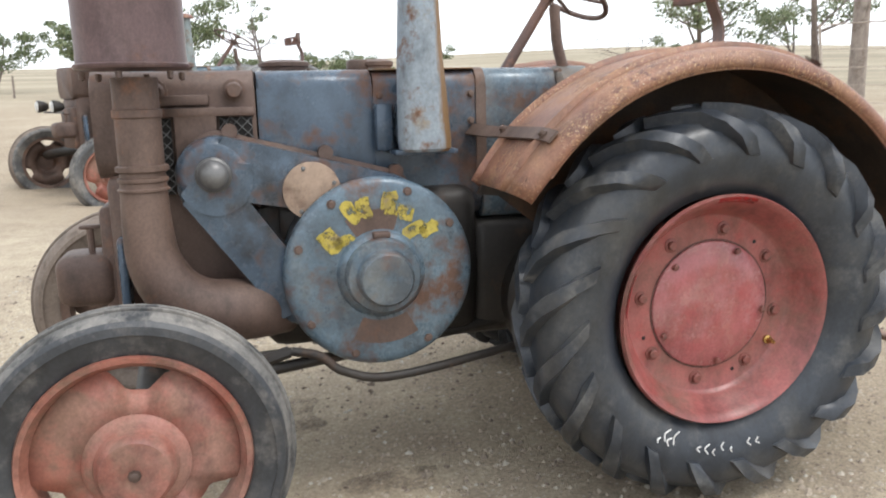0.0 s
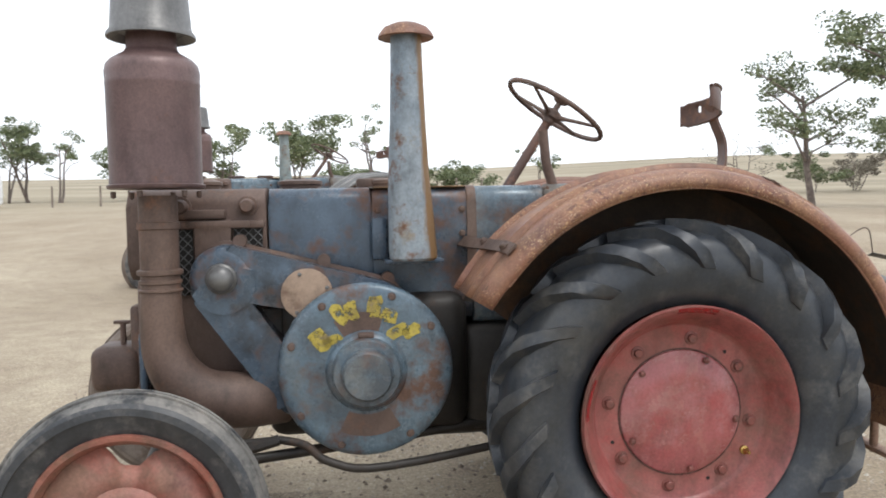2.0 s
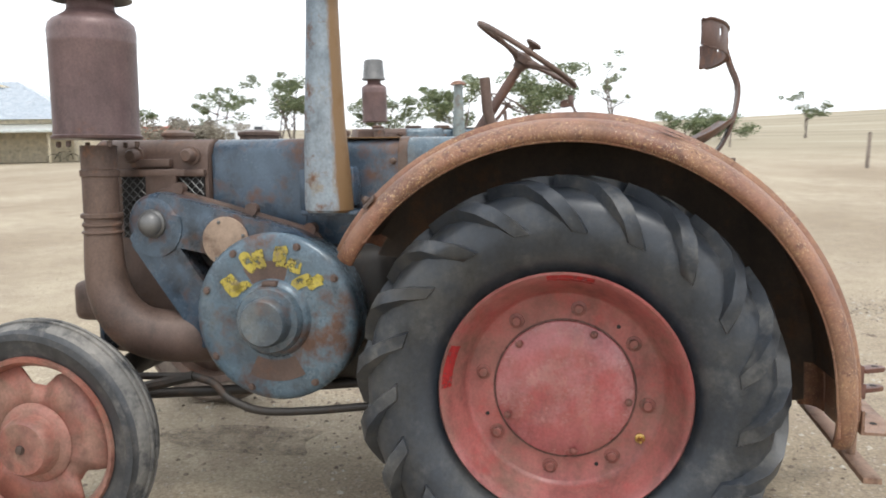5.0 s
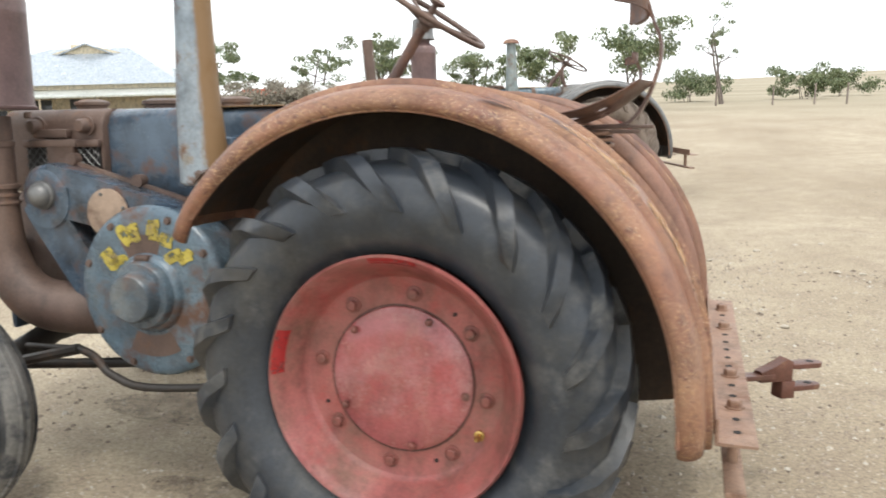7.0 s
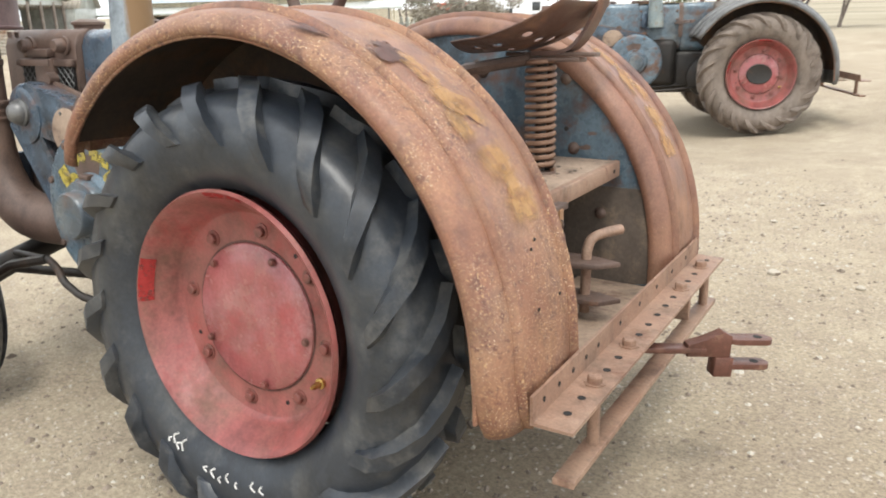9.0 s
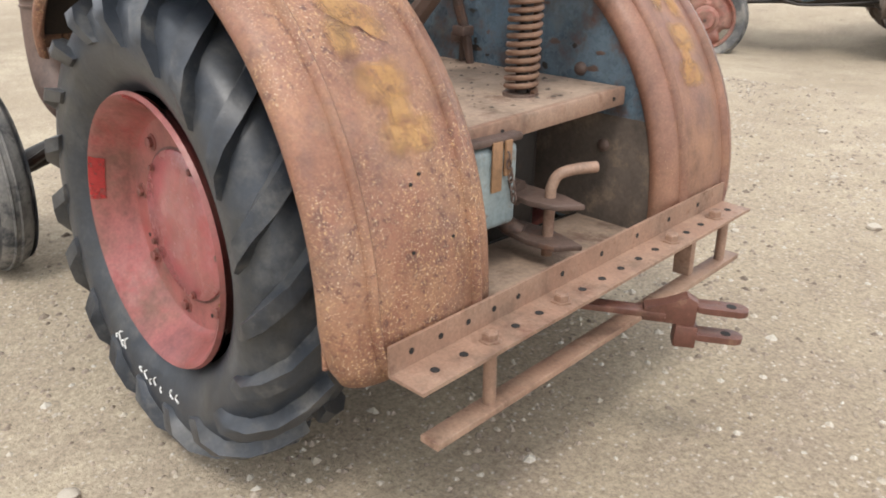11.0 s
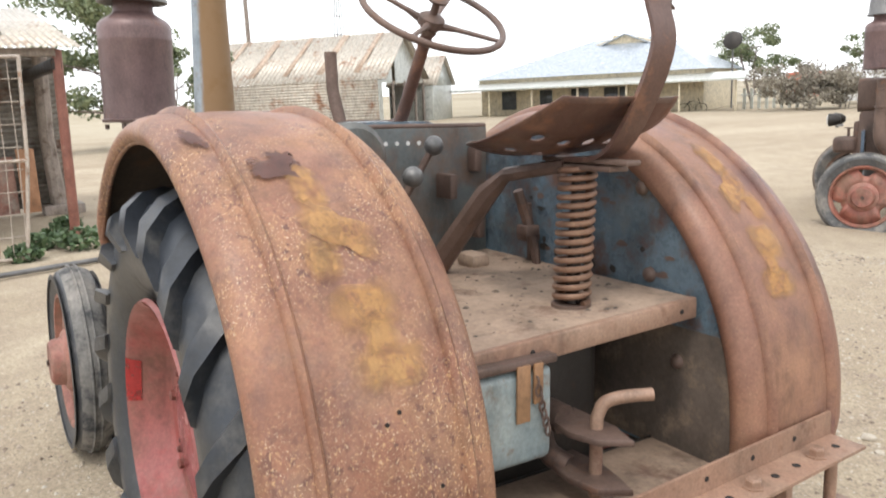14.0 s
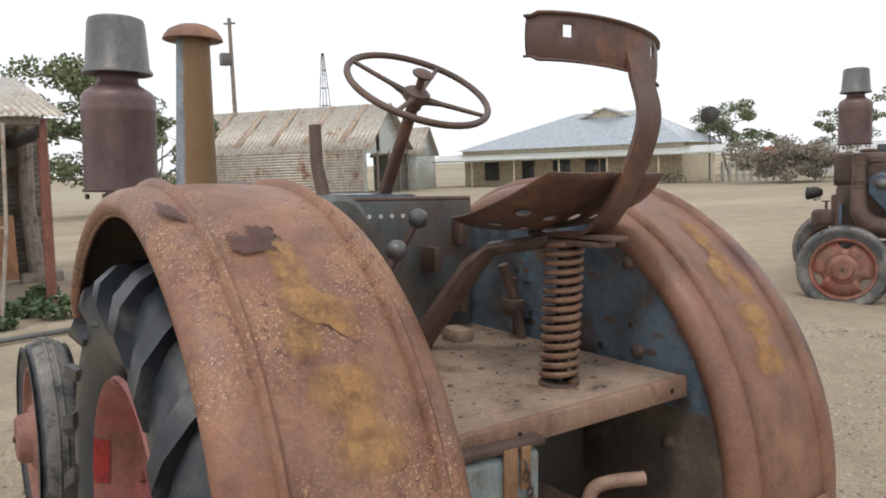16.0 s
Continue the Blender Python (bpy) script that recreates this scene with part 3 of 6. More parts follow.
            part("small_hole", lathe([(0.0045, 0), (0.0045, 0.003), (0, 0.003)], p, "x", 8), HOLE_SHADE, fen)
    return fen


def tractor():
    tr = thing("tractor", "rusty vintage tractor in faded blue with red wheels", "tractor", "old tractors in the yard")
    # --- chassis
    chassis = part("chassis", rbox(-0.72, 0.50, 0.52, 1.03, 0.52, 0.98, 0.06, 3), DARK, tr, "oily dark gearbox and axle casing")
    part("axle_tube", lathe([(0.0, 0.08), (0.11, 0.08), (0.12, 0.30), (0.16, 0.45), (0.16, 1.10), (0.12, 1.25), (0.11, 1.47), (0, 1.47)], (0, 0, AXLE), "y", 24), DARK, chassis)
    part("crankcase", rbox(-1.52, -0.70, 0.46, 1.09, 0.55, 1.12, 0.07, 3), DARK, chassis, "dark crankcase behind the flywheel")
    part("sump", lathe([(0, -1.35), (0.17, -1.33), (0.19, -1.1), (0.19, -0.5), (0.15, -0.2), (0, -0.2)], (0, YC, 0.64), "x", 20), DARK, chassis)
    part("final_drive", lathe([(0, 0.40), (0.20, 0.40), (0.27, 0.44), (0.27, 0.56), (0, 0.56)], (-0.33, 0, 0.66), "y", 28), DARK, chassis)
    front = part("cylinder_block", rbox(-2.02, -1.50, 0.50, 1.05, 0.62, 1.22, 0.05, 3), BROWN, chassis, "brown iron front cylinder block")
    part("front_plate", rbox(-2.06, -2.0, 0.56, 0.99, 0.62, 1.10, 0.02), BROWN, chassis)
    part("front_axle", tube([(FRONT, 0.05, 0.44), (FRONT, 0.30, 0.52), (FRONT, 0.55, 0.58), (FRONT, 1.0, 0.58), (FRONT - 0.10, 1.25, 0.56), (-2.09, 1.6, 0.51)], 0.055, 12), DARK, tr, "bent front axle beam")
    # steering box in front of the block
    bm = rbox(-2.22, -2.02, 0.54, 0.76, 0.75, 0.935, 0.045, 3)
    box = part("steering_box", bm, BROWN, tr, "brown cast box with a tap on top")
    part("tap", tube([(-2.10, 0.62, 0.92), (-2.10, 0.62, 1.02)], 0.012, 8), BROWN, box)
    part("tap_handle", rbox(-2.135, -2.065, 0.608, 0.632, 1.02, 1.034, 0.004), BROWN, box)
    part("side_plate", rbox(-1.99, -1.96, 0.40, 0.50, 0.62, 1.01, 0.012), BLUE, tr, "upright blue steel plate")
    # --- radiator section with mesh windows
    bm = prism(rounded(0.50, 1.05, 1.20, 1.558, 0.07), -2.04, -1.505, "yz", 0.012)
    rad = part("radiator_housing", bm, BROWN, tr, "brown rusted radiator housing with mesh windows")
    for x0, x1, lab in ((-1.90, -1.79, 1), (-1.63, -1.52, 2)):
        part("mesh_backing", rbox(x0, x1, 0.488, 0.4985, 1.14, 1.40), HOLE_SHADE, rad)
        part("window_cap", rbox(x0 - 0.01, x1 + 0.01, 0.472, 0.4995, 1.40, 1.432, 0.008), BROWN, rad)
        bm = bmesh.new()
        n = 7
        for k in range(-12, n):
            for sgn in (1, -1):
                pts = []
                for t in (0, 1):
                    u = k / n + t * 1.0 if sgn > 0 else (k / n + 1 - t)
                    pts.append((u, t))
                (u0, v0), (u1, v1) = pts
                # clip the diagonal to the window
                lo, hi = 0.0, 1.0
                s = u1 - u0
                span = 0.26 / 0.11
                u0s, u1s = u0 * span if sgn > 0 else u0 * span, u1 * span if sgn > 0 else u1 * span
                d = u1s - u0s
                if abs(d) < 1e-6:
                    continue
                ta, tb = (0 - u0s) / d, (1 - u0s) / d
                lo, hi = max(0, min(ta, tb)), min(1, max(ta, tb))
                if hi - lo < 0.03:
                    continue
                P = [(x0 + (x1 - x0) * (u0s + d * t), 0.484, 1.14 + 0.26 * t) for t in (lo, hi)]
                tube(P, 0.0022, 4, bm)
        part("mesh", bm, GREY, rad, "diamond wire mesh")
    part("middle_panel", rbox(-1.78, -1.64, 0.470, 0.4985, 1.10, 1.435, 0.006), BROWN, rad)
    part("side_rail", rbox(-1.84, -1.66, 0.462, 0.4985, 1.44, 1.475, 0.006), BROWN, rad)
    for x in (-1.83, -1.575):
        part("plug", lathe([(0.040, 0), (0.040, -0.012), (0.030, -0.014), (0.029, -0.045), (0.022, -0.055), (0, -0.055)], (x, 0.4985, 1.488), "y", 14), BROWN, rad, "round threaded plug")
    part("filler_cap", lathe([(0.062, 1.55), (0.066, 1.575), (0.075, 1.58), (0.075, 1.592), (0.04, 1.605), (0, 1.606)], (-1.78, YC - 0.02, 0), "z", 24), BROWN, rad)
    # --- hood in three sections
    def hood(x0, x1, grow, mat, label, zb):
        return part("hood", prism(rounded(0.53 - grow, 2 * YC - 0.53 + grow, zb, 1.552 + grow, 0.065, 6), x0, x1, "yz", 0.01), mat, tr, label)
    h1 = hood(-1.498, -1.085, 0.004, BLUE, "faded blue sheet hood with rusty edges", 1.02)
    h2 = hood(-1.083, -0.668, 0.0, BLUE, "faded blue hood section behind the tank", 1.00)
    h3 = hood(-0.664, -0.36, 0.004, BLUE_LIGHT, "pale blue rear hood section", 0.98)
    part("hood_seam", prism(rounded(0.523, 2 * YC - 0.523, 1.1, 1.560, 0.07, 6), -0.690, -0.650, "yz", 0.004), BROWN, h3, "rusty strip along the hood joint")
    part("top_strip", rbox(-1.09, -0.69, 0.545, 2 * YC - 0.545, 1.552, 1.5575, 0.002), STACK, h2, "whitened strip on the hood top")
    for x, r in ((-1.38, 0.085), (-1.02, 0.055)):
        part("tank_cap", lathe([(r, 1.55), (r * 1.02, 1.572), (r * 1.12, 1.576), (r * 1.12, 1.590), (r * 0.7, 1.600), (0, 1.602)], (x, YC - 0.03, 0), "z", 28), BROWN, h1, "flat rusty tank cap")
    part("cap_lug", rbox(-1.14, -1.02, YC - 0.06, YC + 0.0, 1.553, 1.600, 0.012), BROWN, h1)
    for x, z in ((-1.06, 1.46), (-1.06, 1.36), (-1.06, 1.27), (-0.71, 1.46), (-0.71, 1.36), (-1.47, 1.27)):
        part("bolt", hexbolt((x, 0.5295 if x < -1.4 or x > -1.08 else 0.5295, z), 0.011, 0.014), BROWN, h2)
    # --- dash wall and cab
    dash = part("dash", rbox(-0.360, -0.335, 0.52, 1.215, 0.98, 1.535, 0.008), DASH, tr, "grey-blue steel bulkhead in front of the driver")
    part("dash_rim", tube([(-0.345, 0.53, 1.538), (-0.345, 1.21, 1.538)], 0.010, 8), BROWN, dash)
    for k in range(4):
        part("dash_hole", lathe([(0.008, 0), (0.008, 0.002), (0, 0.002)], (-0.335, 0.78 + 0.045 * k, 1.48), "x", 10), WHITE, dash)
    part("dash_tank", lathe([(0.0, -0.36), (0.10, -0.36), (0.12, -0.34), (0.12, -0.22), (0.10, -0.20), (0, -0.20)], (0, 0.60, 1.44), "x", 24), DASH, dash, "round tank end in faded blue")
    # --- deck
    level = Matrix.Translation((0, 0.39, 1.0)) @ Matrix.Rotation(radians(2.5), 4, "X") @ Matrix.Translation((0, -0.39, -1.0))
    deck = part("deck", rbox(-0.335, 0.66, 0.392, 2 * YC - 0.342, 0.985, 1.032, 0.006, m=level), DUSTY, tr, "dirt-caked steel driving platform")
    part("deck_lip", rbox(0.646, 0.671, 0.40, 2 * YC - 0.345, 0.975, 1.035, 0.006, m=level), TAN, deck, "rust-brown folded lip")
    for y in (0.62, 1.15):
        hole = lathe([(0.007, 0), (0.007, 0.002), (0, 0.002)], (0.6712, y, 1.004), "x", 10)
        bmesh.ops.transform(hole, matrix=level, verts=hole.verts)
        part("lip_hole", hole, HOLE_SHADE, deck)
    rc = random.Random(31)
    crumbs = bmesh.new()
    for k in range(150):
        x, y, r = rc.uniform(-0.30, 0.60), rc.uniform(0.42, 1.19), 0.003 + 0.009 * rc.random() ** 2
        q = [crumbs.verts.new(level @ Vector((x + r * rc.uniform(0.7, 1.4) * math.cos(t), y + r * rc.uniform(0.7, 1.4) * math.sin(t), 1.0325))) for t in (0, 1.26, 2.5, 3.77, 5.0)]
        top = crumbs.verts.new(level @ Vector((x, y, 1.0325 + r * 0.55)))
        for a in range(5):
            crumbs.faces.new((q[a], q[(a + 1) % 5], top))
    crumbs = part("dirt_crumbs", crumbs, CAKED, deck, "dry dirt crumbs on the platform")
    crumbs["kind"] = "stuff"
    # --- drum with hub and belt arms
    D = (-1.128, 0.856)
    bm = lathe([(0.0, 0.46), (0.318, 0.46), (0.328, 0.44), (0.328, 0.298), (0.333, 0.296), (0.333, 0.288), (0.330, 0.279), (0.324, 0.270), (0.314, 0.263), (0.300, 0.2595), (0.27, 0.2575), (0.20, 0.256), (0.155, 0.255), (0.150, 0.248), (0.145, 0.236), (0.132, 0.228), (0.128, 0.20), (0.122, 0.192), (0.098, 0.190), (0.094, 0.184), (0.092, 0.145), (0.084, 0.136), (0.03, 0.134), (0, 0.134)], (D[0], 0, D[1]), "y", 80)
    drum = part("flywheel_cover", bm, BLUE_LIGHT, tr, "round blue flywheel cover with yellow paint marks")
    for k in range(8):
        a = radians(-33 + 45 * k + (8 if k % 2 else 0))
        part("bolt", hexbolt((D[0] + 0.295 * math.sin(a), 0.2615, D[1] + 0.295 * math.cos(a)), 0.013, 0.014), BROWN, drum)
    part("rust_patch", arc_patch(0.155, 0.225, -32, 18, 0.2535, (D[0], 0, D[1]), 12, dish=0.0008), BROWN, drum, "bare rusty patch above the hub")
    part("rust_patch", arc_patch(0.16, 0.25, 150, 205, 0.2545, (D[0], 0, D[1]), 12, dish=0.0008), BROWN, drum)
    part("hub_lug", rbox(D[0] - 0.03, D[0] + 0.03, 0.215, 0.25, D[1] + 0.128, D[1] + 0.15, 0.006), BROWN, drum)
    rnd = random.Random(3)
    for a0, r0, w, h in ((-54, 0.212, 0.034, 0.050), (-47, 0.175, 0.040, 0.020), (-24, 0.240, 0.024, 0.044), (-13, 0.236, 0.026, 0.040), (9, 0.248, 0.030, 0.046), (23, 0.226, 0.036, 0.030), (40, 0.190, 0.026, 0.050), (50, 0.226, 0.024, 0.042)):
        a = radians(a0)
        lean = radians(rnd.uniform(-24, 24))
        out = []
        for k in range(10):
            t = 2 * math.pi * k / 10
            c4, s4 = math.cos(t), math.sin(t)
            m4 = max(abs(c4), abs(s4))
            u, v = w * c4 / m4 * rnd.uniform(0.72, 1.1), h * s4 / m4 * rnd.uniform(0.75, 1.1)
            u, v = u * math.cos(lean) - v * math.sin(lean), u * math.sin(lean) + v * math.cos(lean)
            cx, cz = D[0] + r0 * math.sin(a), D[1] + r0 * math.cos(a)
            out.append((cx + u * math.cos(a) + v * math.sin(a), cz - u * math.sin(a) + v * math.cos(a)))
        part("paint_mark", prism(out, 0.2520, 0.2548), YELLOW, drum, "patch of yellow paint")
    K = (-1.661, 1.215)
    arm = part("belt_cover", prism(capsule((-1.648, 1.240), 0.102, (-1.06, 1.105), 0.080, 16), 0.322, 0.44, "xz", 0.040, 4), BLUE, tr, "dark blue pressed belt cover with two arms")
    part("boss", prism(capsule(K, 0.122, (-1.655, 1.20), 0.120, 20), 0.317, 0.438, "xz", 0.035, 4), BLUE, arm)
    part("lower_arm", prism(capsule((-1.695, 1.175), 0.086, (-1.40, 0.755), 0.082, 16), 0.326, 0.436, "xz", 0.035, 4), BLUE, arm)
    part("heel", prism(capsule((-1.40, 0.80), 0.085, (-1.20, 0.72), 0.12, 16), 0.34, 0.436, "xz", 0.02, 3), BLUE, arm)
    part("cover_flange", prism(capsule((-1.648, 1.250), 0.106, (-1.06, 1.116), 0.084, 16), 0.425, 0.442, "xz", 0.003), BROWN, arm, "rusty flange along the cover's upper edge")
    for px, pz, w in ((-1.50, 0.98, 0.10), (-1.60, 1.02, 0.06)):
        part("inner_grille", rbox(px - w / 2, px + w / 2, 0.448, 0.456, pz - 0.10, pz + 0.10, 0.004), DARK, arm)
    for x, z in ((-1.60, 1.352), (-1.28, 1.268), (-1.03, 1.190)):
        part("lug", lathe([(0, 0.410), (0.026, 0.410), (0.026, 0.45), (0, 0.45)], (x, 0, z), "y", 14), BROWN, arm)
    part("knob", lathe([(0.060, 0.320), (0.058, 0.306), (0.050, 0.300), (0.048, 0.285), (0.036, 0.268), (0.015, 0.260), (0, 0.259)], (K[0], 0, K[1]), "y", 28), GREY, arm, "round grey bolt head")
    bm = prism([(-1.345 + 0.098 * math.cos(a), 1.148 + 0.098 * math.sin(a)) for a in np.linspace(0, 2 * math.pi, 30, endpoint=False)], 0.309, 0.3185, "xz", 0.002)
    part("cover_plate", bm, DUSTY, arm, "bare dull metal inspection plate")
    for a in (1.9, 4.2, 0.3):
        part("plate_screw", hexbolt((-1.345 + 0.080 * math.cos(a), 0.309, 1.148 + 0.080 * math.sin(a)), 0.006, 0.006), GREY, arm)
    # --- intake pipe, elbow and air cleaner
    PX, PY = -1.876, 0.303
    elbow = curve([(PX, PY, 1.24), (PX, PY, 1.05), (PX + 0.015, PY + 0.005, 0.93), (PX + 0.07, PY + 0.01, 0.83), (PX + 0.16, PY + 0.03, 0.765), (PX + 0.29, PY + 0.08, 0.74), (PX + 0.42, PY + 0.16, 0.73)], 5)
    pipe = part("intake_pipe", tube([(PX, PY, 1.53), (PX, PY, 1.36), *elbow], [0.070, 0.070] + [0.070 + 0.038 * min(1, k / 22) for k in range(len(elbow))], 28), BROWN, tr, "brown rusted pipe with a wide elbow")
    for z, r, h in ((1.238, 0.082, 0.022), (1.205, 0.078, 0.018), (1.175, 0.080, 0.014), (1.405, 0.076, 0.030)):
        part("clamp", lathe([(r - 0.006, z), (r, z + 0.004), (r, z + h - 0.004), (r - 0.006, z + h), (0.060, z + h)], (PX, PY, 0), "z", 28), BROWN, pipe)
    part("stay", rbox(-1.80, -1.56, 0.40, 0.408, 1.405, 1.432, 0.002), BROWN, pipe)
    air = part("air_cleaner", lathe([(0.0, 1.555), (0.168, 1.555), (0.172, 1.560), (0.172, 1.568), (0.164, 1.572), (0.162, 1.61), (0.164, 1.925), (0.166, 1.934), (0.164, 1.942), (0.166, 1.975), (0.160, 2.002), (0.144, 2.020), (0.097, 2.048), (0.089, 2.062), (0.087, 2.12), (0, 2.12)], (PX, PY, 0), "z", 56), PLUM, tr, "tall plum-brown air cleaner drum with a grey cap")
    part("rain_cap", lathe([(0.0, 2.125), (0.130, 2.125), (0.151, 2.098), (0.156, 2.100), (0.155, 2.112), (0.142, 2.128), (0.127, 2.325), (0.120, 2.348), (0.100, 2.357), (0, 2.359)], (PX, PY, 0), "z", 48), GREY, air, "dented grey sheet cap")
    for k in range(6):
        a = radians(20 + 60 * k)
        part("stud", lathe([(0.010, 1.546), (0.010, 1.525), (0, 1.520)], (PX + 0.150 * math.cos(a), PY + 0.150 * math.sin(a), 0), "z", 8), BROWN, air)
    # --- exhaust stack
    EX, EY = -0.942, 0.375
    bm = bmesh.new()
    rings = []
    for z, hx, hy, rr in ((1.262, 0.082, 0.060, 0.050), (1.272, 0.092, 0.070, 0.06), (1.30, 0.094, 0.072, 0.065), (1.46, 0.088, 0.072, 0.07), (1.60, 0.080, 0.072, 0.071), (1.80, 0.070, 0.068, 0.067), (2.00, 0.063, 0.063, 0.0625), (2.135, 0.060, 0.060, 0.0595)):
        ring = []
        for u, v in rounded(-hx, hx, -hy, hy, min(rr, hx - 0.001, hy - 0.001), 7):
            ring.append(bm.verts.new((EX + 0.03 * max(0, (1.6 - z)) / 0.34 * 0.4 + u, EY + v, z)))
        rings.append(ring)
    for a, b in zip(rings, rings[1:]):
        for k in range(len(a)):
            bm.faces.new((a[k], a[(k + 1) % len(a)], b[(k + 1) % len(b)], b[k]))
    bm.faces.new(rings[0])
    bm.faces.new(rings[-1])
    ex = part("exhaust_pipe", bm, STACK, tr, "exhaust stack in flaking white and blue paint")
    part("stack_cap", lathe([(0.0, 2.132), (0.058, 2.132), (0.102, 2.122), (0.109, 2.125), (0.105, 2.138), (0.086, 2.162), (0.05, 2.179), (0, 2.186)], (EX, EY, 0), "z", 40), RUST, ex, "rusty mushroom cap")
    part("stack_flange", rbox(EX - 0.10, EX + 0.13, EY - 0.02, 0.528, 1.250, 1.268, 0.004), BLUE, ex)
    part("stack_duct", rbox(EX - 0.07, EX + 0.10, EY + 0.05, 0.535, 1.28, 1.44, 0.02), BLUE, ex)
    part("side_box", rbox(EX - 0.145, EX - 0.085, 0.46, 0.5295, 1.262, 1.43, 0.008), BLUE, ex)
    # --- bracket strap to the fender
    bm = bmesh.new()
    rows = []
    for y, r, turn in ((0.535, 0.945, -49.0), (0.42, 0.918, -48.0), (0.39, 0.906, -47.5), (0.30, 0.902, -47.0), (0.10, 0.900, -46.6), (0.0, 0.900, -46.4), (-0.05, 0.894, -46.2), (-0.09, 0.882, -46.0)):
        rows.append([bm.verts.new((rr * math.sin(radians(turn + w)), y, AXLE + rr * math.cos(radians(turn + w)))) for w, rr in ((-1.5, r), (1.5, r), (1.5, r + 0.008), (-1.5, r + 0.008))])
    for a, b in zip(rows, rows[1:]):
        for k in range(4):
            bm.faces.new((a[k], a[(k + 1) % 4], b[(k + 1) % 4], b[k]))
    bm.faces.new(rows[0])
    bm.faces.new(rows[-1])
    strap = part("strap", bm, BROWN, tr, "flat brown strap bolted to the mudguard", smooth=False)
    for y, r in ((0.30, 0.910), (-0.045, 0.903)):
        m = Matrix.Translation((r * math.sin(radians(-46.5)), y, AXLE + r * math.cos(radians(-46.5)))) @ Matrix.Rotation(radians(-46.5), 4, "Y")
        part("bolt", lathe([(0.017, 0), (0.017, 0.004), (0.012, 0.004), (0.012, 0.014), (0.009, 0.016), (0, 0.016)], None, "z", 8, m=m), BROWN, strap)
    # --- steering
    C = Vector((-0.215, 0.900, 1.893))
    N = Vector((0.55, 0.0, 0.835)).normalized()
    U, V = Vector((N.z, 0, -N.x)), Vector((0, 1, 0))
    col = part("steering_column", tube([C - N * 0.02, C - N * 0.45, C - N * 0.47, C - N * 1.02], [0.021, 0.024, 0.032, 0.034], 16), SEAT_RUST, tr, "rusty steering column with a four-spoke wheel")
    wheel = part("steering_wheel", tube([C + N * 0.02 + 0.245 * (math.cos(a) * U + math.sin(a) * V) for a in np.linspace(0, 2 * math.pi, 64, endpoint=False)], 0.0115, 10, closed=True), BROWN, col, "thin-rimmed rusty steering wheel")
    for k in range(4):
        a = radians(45 + 90 * k)
        d = math.cos(a) * U + math.sin(a) * V
        part("spoke", tube([C - N * 0.012 + d * 0.03, C + N * 0.0 + d * 0.09, C + N * 0.02 + d * 0.238], [0.015, 0.009, 0.007], 8), BROWN, wheel)
    rot = Matrix.Translation(C) @ N.to_track_quat("Z", "Y").to_matrix().to_4x4()
    part("hub", lathe([(0, -0.05), (0.028, -0.05), (0.030, -0.03), (0.045, -0.02), (0.045, 0.008), (0.030, 0.018), (0.014, 0.022), (0.013, 0.055), (0.034, 0.066), (0.038, 0.074), (0.028, 0.082), (0, 0.084)], None, "z", 20, m=rot), BROWN, wheel)
    part("column_clamp", lathe([(0.03, -0.50), (0.045, -0.50), (0.045, -0.42), (0.03, -0.42)], None, "z", 14, m=rot), BROWN, col)
    # --- levers
    brake = part("brake_lever", tube([(-0.345, 0.586, 1.785), (-0.335, 0.586, 1.66), (-0.325, 0.590, 1.62), (-0.285, 0.60, 1.50), (-0.275, 0.60, 1.05)], [0.021, 0.021, 0.022, 0.022, 0.022], 10), BROWN, tr, "upright rusty hand lever")
    for p, q, r in (((-0.209, 0.899, 1.475), (-0.26, 0.80, 1.28), (-0.30, 0.72, 1.03)), ((-0.07, 0.732, 1.385), (-0.09, 0.66, 1.22), (-0.16, 0.62, 1.03))):
        lev = part("gear_lever", tube([p, q, r], 0.0125, 10), BROWN, tr, "gear lever with a grey ball knob")
        part("ball_knob", lathe([(0, -0.034)] + [(0.034 * math.cos(a), 0.034 * math.sin(a)) for a in np.linspace(-1.3, 1.3, 9)] + [(0, 0.034)], p, "z", 18), GREY, lev)
    # pedals and rods on the far side of the deck
    for p, q, w in (((0.01, 1.19, 1.02), (0.0, 1.10, 1.325), 0.020), ((-0.06, 1.20, 1.02), (-0.05, 1.185, 1.27), 0.014)):
        ped = part("foot_lever", tube([p, Vector(p).lerp(Vector(q), 0.5) + Vector((0, 0.012, 0)), q], [w * 0.6, w, w * 0.9], 8), BROWN, tr, "rusty foot lever leaning on the platform")
        c = Vector(p).lerp(Vector(q), 0.55)
        part("lever_clamp", rbox(c.x - 0.03, c.x + 0.03, c.y - 0.028, c.y + 0.03, c.z - 0.018, c.z + 0.018, 0.006), BROWN, ped)
    for p in ((-0.235, 1.12, 1.18), (-0.235, 1.00, 1.33), (-0.28, 1.14, 1.42)):
        part("bracket", rbox(-0.336, p[0], p[1] - 0.016, p[1] + 0.016, p[2] - 0.05, p[2] + 0.04, 0.008), BROWN, dash)
    part("valve_block", rbox(-0.19, -0.08, 0.97, 1.05, 1.045, 1.105, 0.022), DUSTY, tr, "dirt-caked valve casting on the platform")
    # --- seat
    SX, SY = 0.470, 0.945
    spring = []
    for k in range(16 * 15 + 1):
        a = 2 * math.pi * k / 16
        t = k / (16 * 15)
        spring.append((SX + 0.02 - 0.025 * t + 0.047 * math.cos(a), SY - 0.04 + 0.04 * t + 0.047 * math.sin(a), 1.066 + 0.369 * t))
